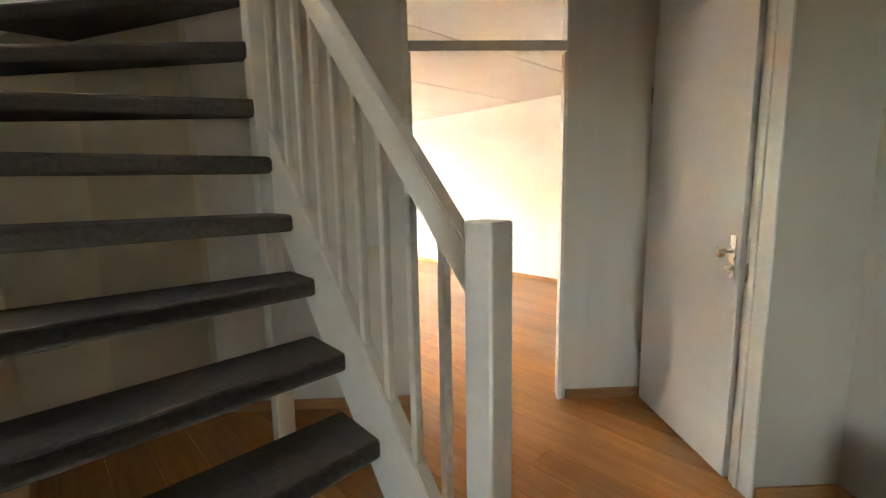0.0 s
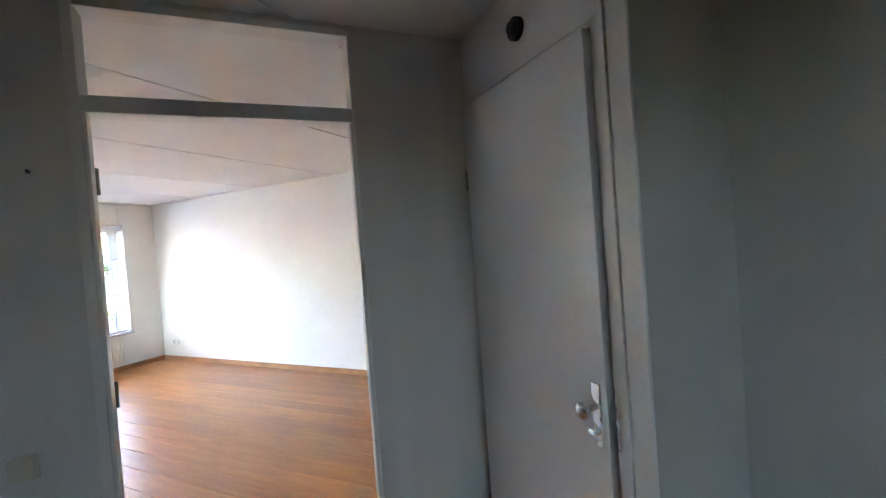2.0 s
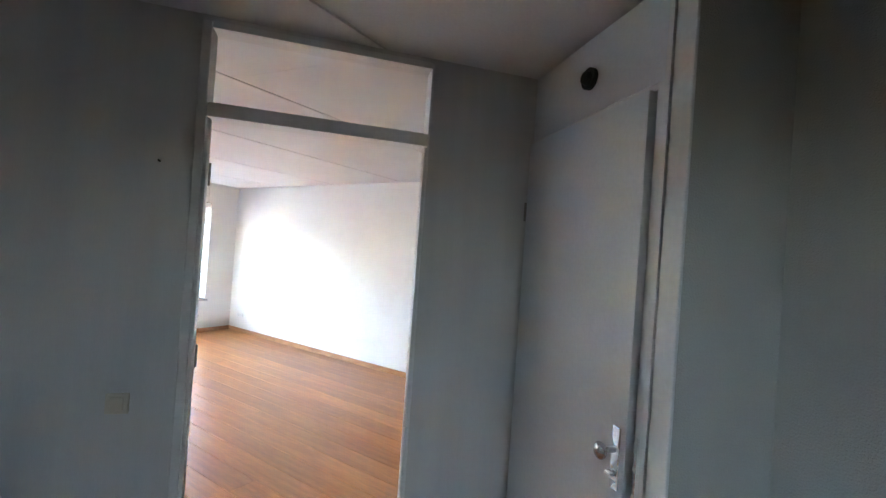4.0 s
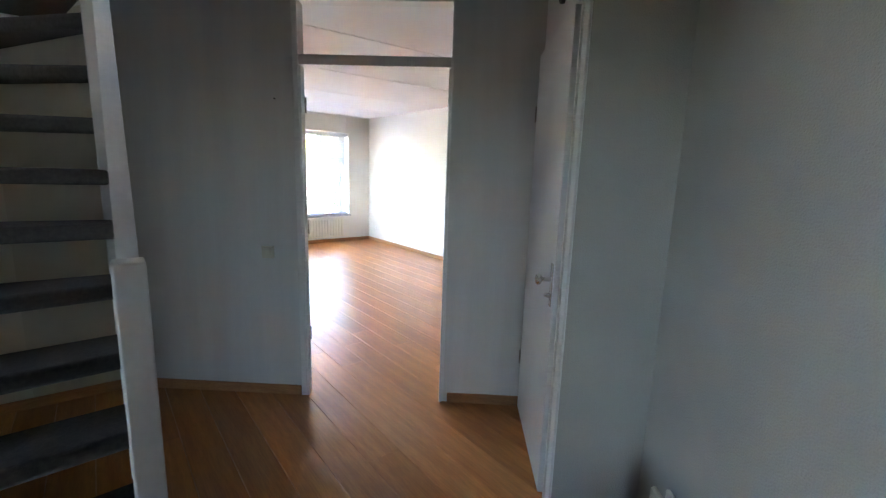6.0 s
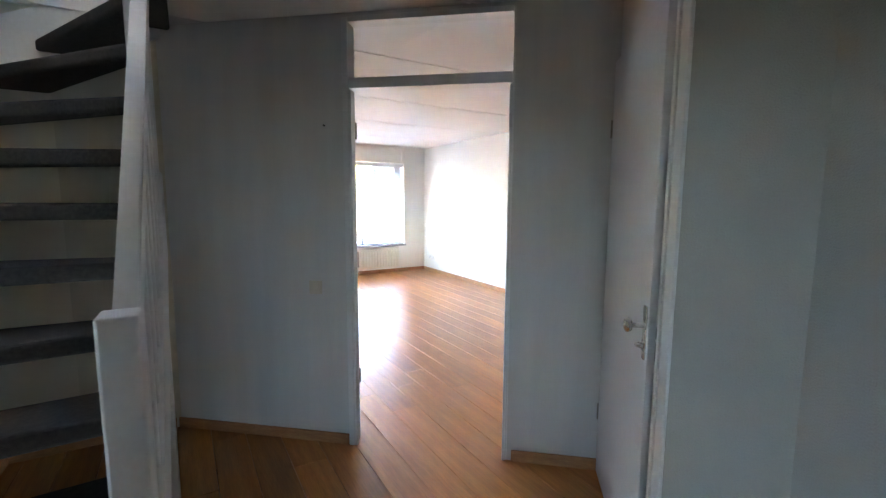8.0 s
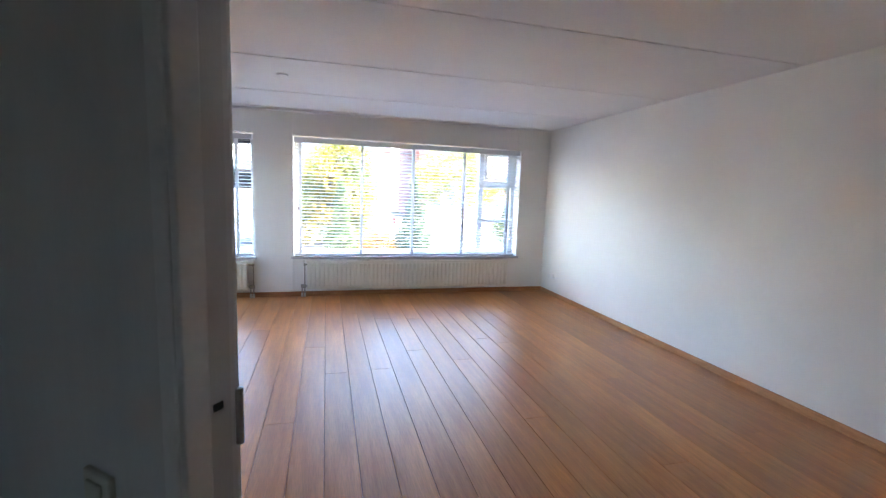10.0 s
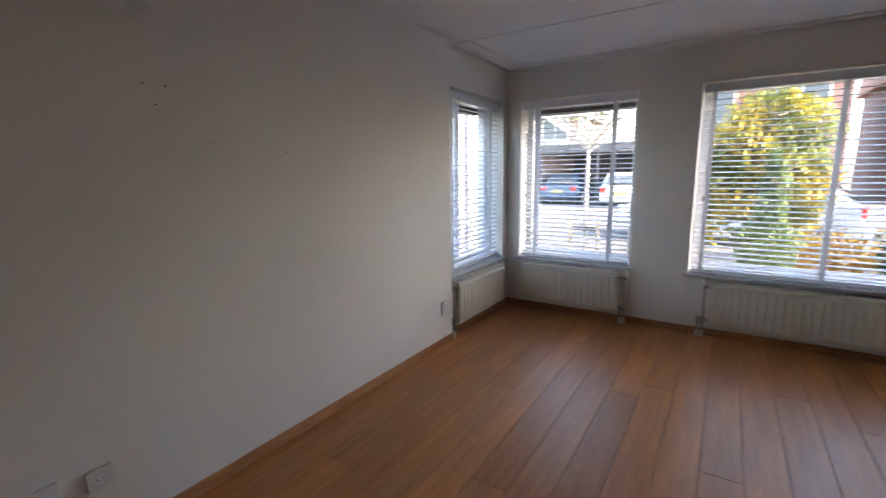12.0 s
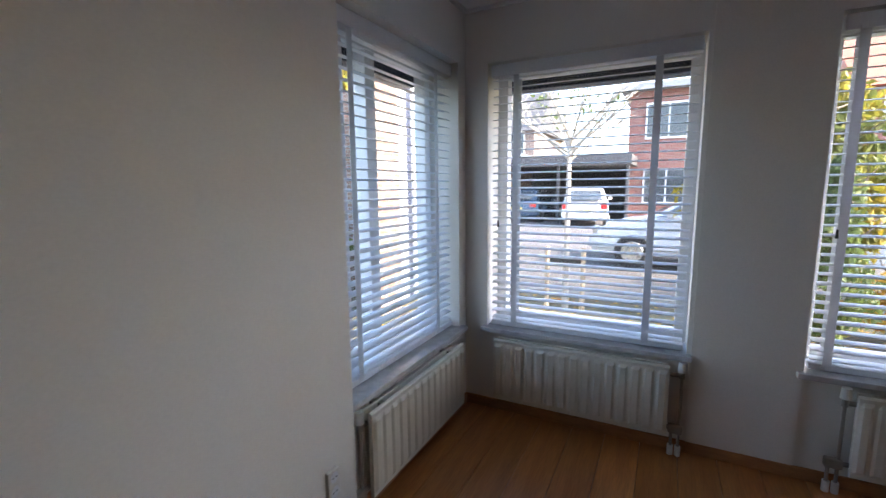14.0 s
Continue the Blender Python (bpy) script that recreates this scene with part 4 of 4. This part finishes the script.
def car(m, paint, label, estate=False):
    """A car; x is forward, y to its left, wheels on z=0."""
    c = thing("car", m, label, "car", "parked cars")
    body = [(-2.1, 0.28), (-2.15, 0.55), (-2.08, 0.92), (-1.4, 0.98), (0.75, 0.96), (1.75, 0.82), (2.08, 0.62), (2.1, 0.30)]
    cab = [(-1.95, 0.93), (-1.45, 1.38), (-1.0, 1.46), (-0.1, 1.46), (0.35, 1.36), (1.05, 0.92)]

    def hull(points, half, inset, bev):
        bm = bmesh.new()
        lo = [bm.verts.new((x, -half, z)) for x, z in points]
        hi = [bm.verts.new((x, half, z)) for x, z in points]
        bm.faces.new(lo)
        bm.faces.new(hi)
        for i in range(len(points)):
            j = (i + 1) % len(points)
            bm.faces.new((lo[i], lo[j], hi[j], hi[i]))
        zmin, zmax = min(z for _, z in points), max(z for _, z in points)
        for v in bm.verts:
            v.co.y *= 1 - inset * (v.co.z - zmin) / (zmax - zmin)
        bmesh.ops.bevel(bm, geom=list(bm.edges), offset=bev, segments=3, affect="EDGES")
        return bm

    part("body", hull(body, 0.86, 0.04, 0.07), paint, c)
    part("cabin", hull(cab, 0.79, 0.2, 0.06), paint, c)
    for s in (-1, 1):
        bm = bmesh.new()
        vs = [bm.verts.new((x, s * (0.795 - 0.16 * (z - 0.93) / 0.53 + 0.006), z)) for x, z in ((-1.65, 1.0), (-1.32, 1.34), (-0.98, 1.40), (-0.12, 1.40), (0.30, 1.31), (0.85, 1.0))]
        f = bm.faces.new(vs)
        r = bmesh.ops.extrude_face_region(bm, geom=[f])
        bmesh.ops.translate(bm, vec=(0, s * -0.02, 0), verts=[v for v in r["geom"] if isinstance(v, bmesh.types.BMVert)])
        part("side_window", bm, M_CARGLASS, c)
        part("tail_light", boxed((-2.13, s * 0.70 - 0.12, 0.66), (-2.06, s * 0.70 + 0.12, 0.86), 0.02), M_REDLIGHT, c, "red tail light")
        part("headlight", boxed((1.93, s * 0.64 - 0.16, 0.62), (2.03, s * 0.64 + 0.16, 0.76), 0.03), M_CHROME, c, "clear headlight")
        part("mirror", boxed((0.62, s * 0.90 - 0.09, 0.94), (0.76, s * 0.90 + 0.07, 1.06), 0.03), paint, c)
        for x in (-1.3, 1.3):
            w = part("wheel", rod((x, s * 0.66, 0.31), (x, s * 0.875, 0.31), 0.31, n=28), M_TYRE, c)
            part("rim", rod((x, s * 0.872, 0.31), (x, s * 0.885, 0.31), 0.20, 0.19, n=20), M_CHROME, w, "silver alloy rim")
    for x0, x1, z0, z1, nm in ((-2.0, -1.50, 1.02, 1.35, "rear_window"), (0.45, 1.0, 1.34, 0.99, "windscreen")):
        bm = bmesh.new()
        off = -0.022 if nm == "rear_window" else 0.03
        q = [(x0 + off, -0.62, z0), (x1 + off, -0.54, z1), (x1 + off, 0.54, z1), (x0 + off, 0.62, z0)] if nm == "rear_window" else [(x0 + off, -0.54, z0), (x1 + off, -0.66, z1), (x1 + off, 0.66, z1), (x0 + off, 0.54, z0)]
        f = bm.faces.new([bm.verts.new(v) for v in q])
        r = bmesh.ops.extrude_face_region(bm, geom=[f])
        bmesh.ops.translate(bm, vec=(0, 0, -0.03), verts=[v for v in r["geom"] if isinstance(v, bmesh.types.BMVert)])
        part(nm, bm, M_CARGLASS, c)
    part("number_plate", boxed((-2.165, -0.26, 0.56), (-2.14, 0.26, 0.67), 0.005), M_YELLOW, c, "yellow number plate")
    return c


car(pose(-4.35, 22.6, G + 0.012, 0, 0, 97), M_CARWHITE, "white parked hatchback seen from behind")
car(pose(-6.9, 23.6, G + 0.012, 0, 0, 86), M_CARDARK, "dark blue car parked under the carport")
car(pose(-0.50, 12.88, G + 0.03, 0, 0, 176), M_CARSILVER, "silver car parked along the pavement")


def house(m, w, d, h, wall_mat, roof_mat, label, gable=True, rows=2, cols=3):
    """House; x along the front, front face at y=0 towards -y."""
    b = thing("house", m, label, "house", "houses")
    part("wall", boxed((0, 0, 0), (w, d, h)), wall_mat, b)
    if gable:
        bm = bmesh.new()
        vs = [bm.verts.new(p) for p in ((-0.3, -0.4, h), (w + 0.3, -0.4, h), (w + 0.3, d + 0.4, h), (-0.3, d + 0.4, h), (-0.3, d / 2, h + d * 0.38), (w + 0.3, d / 2, h + d * 0.38))]
        for f in ((0, 1, 5, 4), (2, 3, 4, 5), (0, 4, 3), (1, 2, 5), (0, 1, 2, 3)):
            bm.faces.new([vs[i] for i in f])
        part("roof", bm, roof_mat, b)
    else:
        part("roof", boxed((-0.35, -0.45, h), (w + 0.35, d + 0.35, h + 0.28), 0.03), M_ZINC, b)
    for r in range(rows):
        for k in range(cols):
            x0 = w * (k + 0.5) / cols - min(0.9, w / cols * 0.32)
            x1 = 2 * w * (k + 0.5) / cols - x0
            z0 = 0.75 + r * 2.75
            wn_ = part("window", boxed((x0, -0.05, z0), (x1, 0.04, z0 + 1.5), 0.01), M_FRAME, b)
            half = (x0 + x1) / 2
            for a, c in ((x0 + 0.07, half - 0.03), (half + 0.03, x1 - 0.07)):
                part("pane", boxed((a, -0.062, z0 + 0.08), (c, -0.045, z0 + 1.42), 0.004), M_CARGLASS, wn_)
    return b


house(pose(-3.0, 24.6, G), 6.2, 8, 5.5, M_BRICK, M_ROOFRED, "red brick house with white windows and flat eaves", False, 2, 2)
house(pose(5.2, 26.5, G), 12.0, 8, 5.2, M_BRICK, M_ROOFRED, "row of red brick houses with orange roof", True, 2, 4)
house(pose(-24, 31.0, G), 15.0, 8, 5.0, M_BRICK2, M_ROOF, "brown brick houses far across the street", True, 2, 5)
house(pose(-12.5, 24.8, G), 4.2, 7, 2.9, M_BRICK2, M_ROOF, "low brown brick annex beside the carport", False, 1, 1)
cp = thing("carport", pose(-8.2, 21.6, G), "dark flat-roofed carport beside the brick house", "carport")
part("roof", boxed((0, 0, 2.35), (5.6, 6.0, 2.75), 0.02), M_ROOF, cp)
part("back_wall", boxed((0, 5.85, 0), (5.6, 6.0, 2.35)), M_ROOF, cp, "dark boarded back wall")
part("side_wall", boxed((0, 0.2, 0), (0.1, 5.85, 2.35)), M_BRICK2, cp)
for x in (0.15, 2.75, 5.4):
    part("post", boxed((x, 0.15, 0), (x + 0.12, 0.27, 2.35), 0.01), M_ROOF, cp)
# neighbouring front that juts out beside the side window
nb = thing("neighbour_bay", pose(-4.65, 7.7, G), "brown brick bay of the next house with pale posts", "house front")
part("brick_pier", boxed((0, 0, 0), (0.30, 0.50, 3.1)), M_BRICK2, nb)
part("pale_post", boxed((0.06, 0.53, 0), (0.24, 0.78, 3.1), 0.01), M_FRAME, nb, "pale painted post")
part("dark_panel", boxed((0.04, 0.785, 0), (0.20, 0.955, 3.1), 0.005), M_NAVY, nb, "dark glazed strip")
part("pale_post", boxed((0.06, 0.96, 0), (0.24, 1.30, 3.1), 0.01), M_FRAME, nb, "pale painted post")
part("brick_pier", boxed((0, 1.32, 0), (0.30, 1.75, 3.1)), M_BRICK2, nb)
part("lintel", boxed((-0.2, -0.05, 3.1), (0.42, 1.85, 3.4), 0.01), M_ZINC, nb)
part("flank_wall", boxed((-4.0, 1.5, 0), (-0.01, 1.75, 3.1)), M_BRICK2, nb)
fence = thing("garden_fence", pose(1.2, 9.55, G), "low dark garden fence along the pavement", "fence")
for i in range(14):
    part("picket", boxed((i * 0.16, 0, 0.05), (i * 0.16 + 0.09, 0.02, 0.78), 0.004), M_STAKE, fence)
for z in (0.2, 0.6):
    part("rail", boxed((-0.02, 0.021, z), (2.2, 0.05, z + 0.06), 0.004), M_STAKE, fence)

# ---- oak floor planks ----
obj("floor", boxed((WEST - 0.05, HALL_S - 0.1, -0.12), (EAST + 0.02, NORTH + 0.02, -0.0225)), M_SUB, None, "oak plank floor running towards the windows", "floor", kind="structure")
floor_ob = bpy.data.objects["floor"]
rng = random.Random(21)
PW = 0.1805
x = WEST - 0.03
gap = 0.0015
while x < EAST:
    x1 = min(x + PW, EAST + 0.015)
    y = HALL_S - 0.08 - rng.random() * 3.2
    while y < NORTH + 0.01:
        ln = rng.choice((2.2, 2.8, 3.4, 4.2))
        a, b = max(y, HALL_S - 0.08), min(y + ln, NORTH + 0.012)
        y += ln
        if b - a < 0.05:
            continue
        bm = bmesh.new()
        hw, hl = (x1 - x - gap) / 2, (b - a - 0.0012) / 2
        lo = [bm.verts.new((sx * hw, sy * hl, -0.022)) for sx, sy in ((-1, -1), (1, -1), (1, 1), (-1, 1))]
        md = [bm.verts.new((sx * hw, sy * hl, -0.003)) for sx, sy in ((-1, -1), (1, -1), (1, 1), (-1, 1))]
        tp = [bm.verts.new((sx * (hw - 0.0014), sy * (hl - 0.0008), 0)) for sx, sy in ((-1, -1), (1, -1), (1, 1), (-1, 1))]
        for p, q in ((lo, md), (md, tp)):
            for i in range(4):
                bm.faces.new((p[i], p[(i + 1) % 4], q[(i + 1) % 4], q[i]))
        bm.faces.new(tp)
        pl = part("plank", bm, M_PLANK, floor_ob)
        pl.location = ((x + x1) / 2, (a + b) / 2, 0)
    x += PW
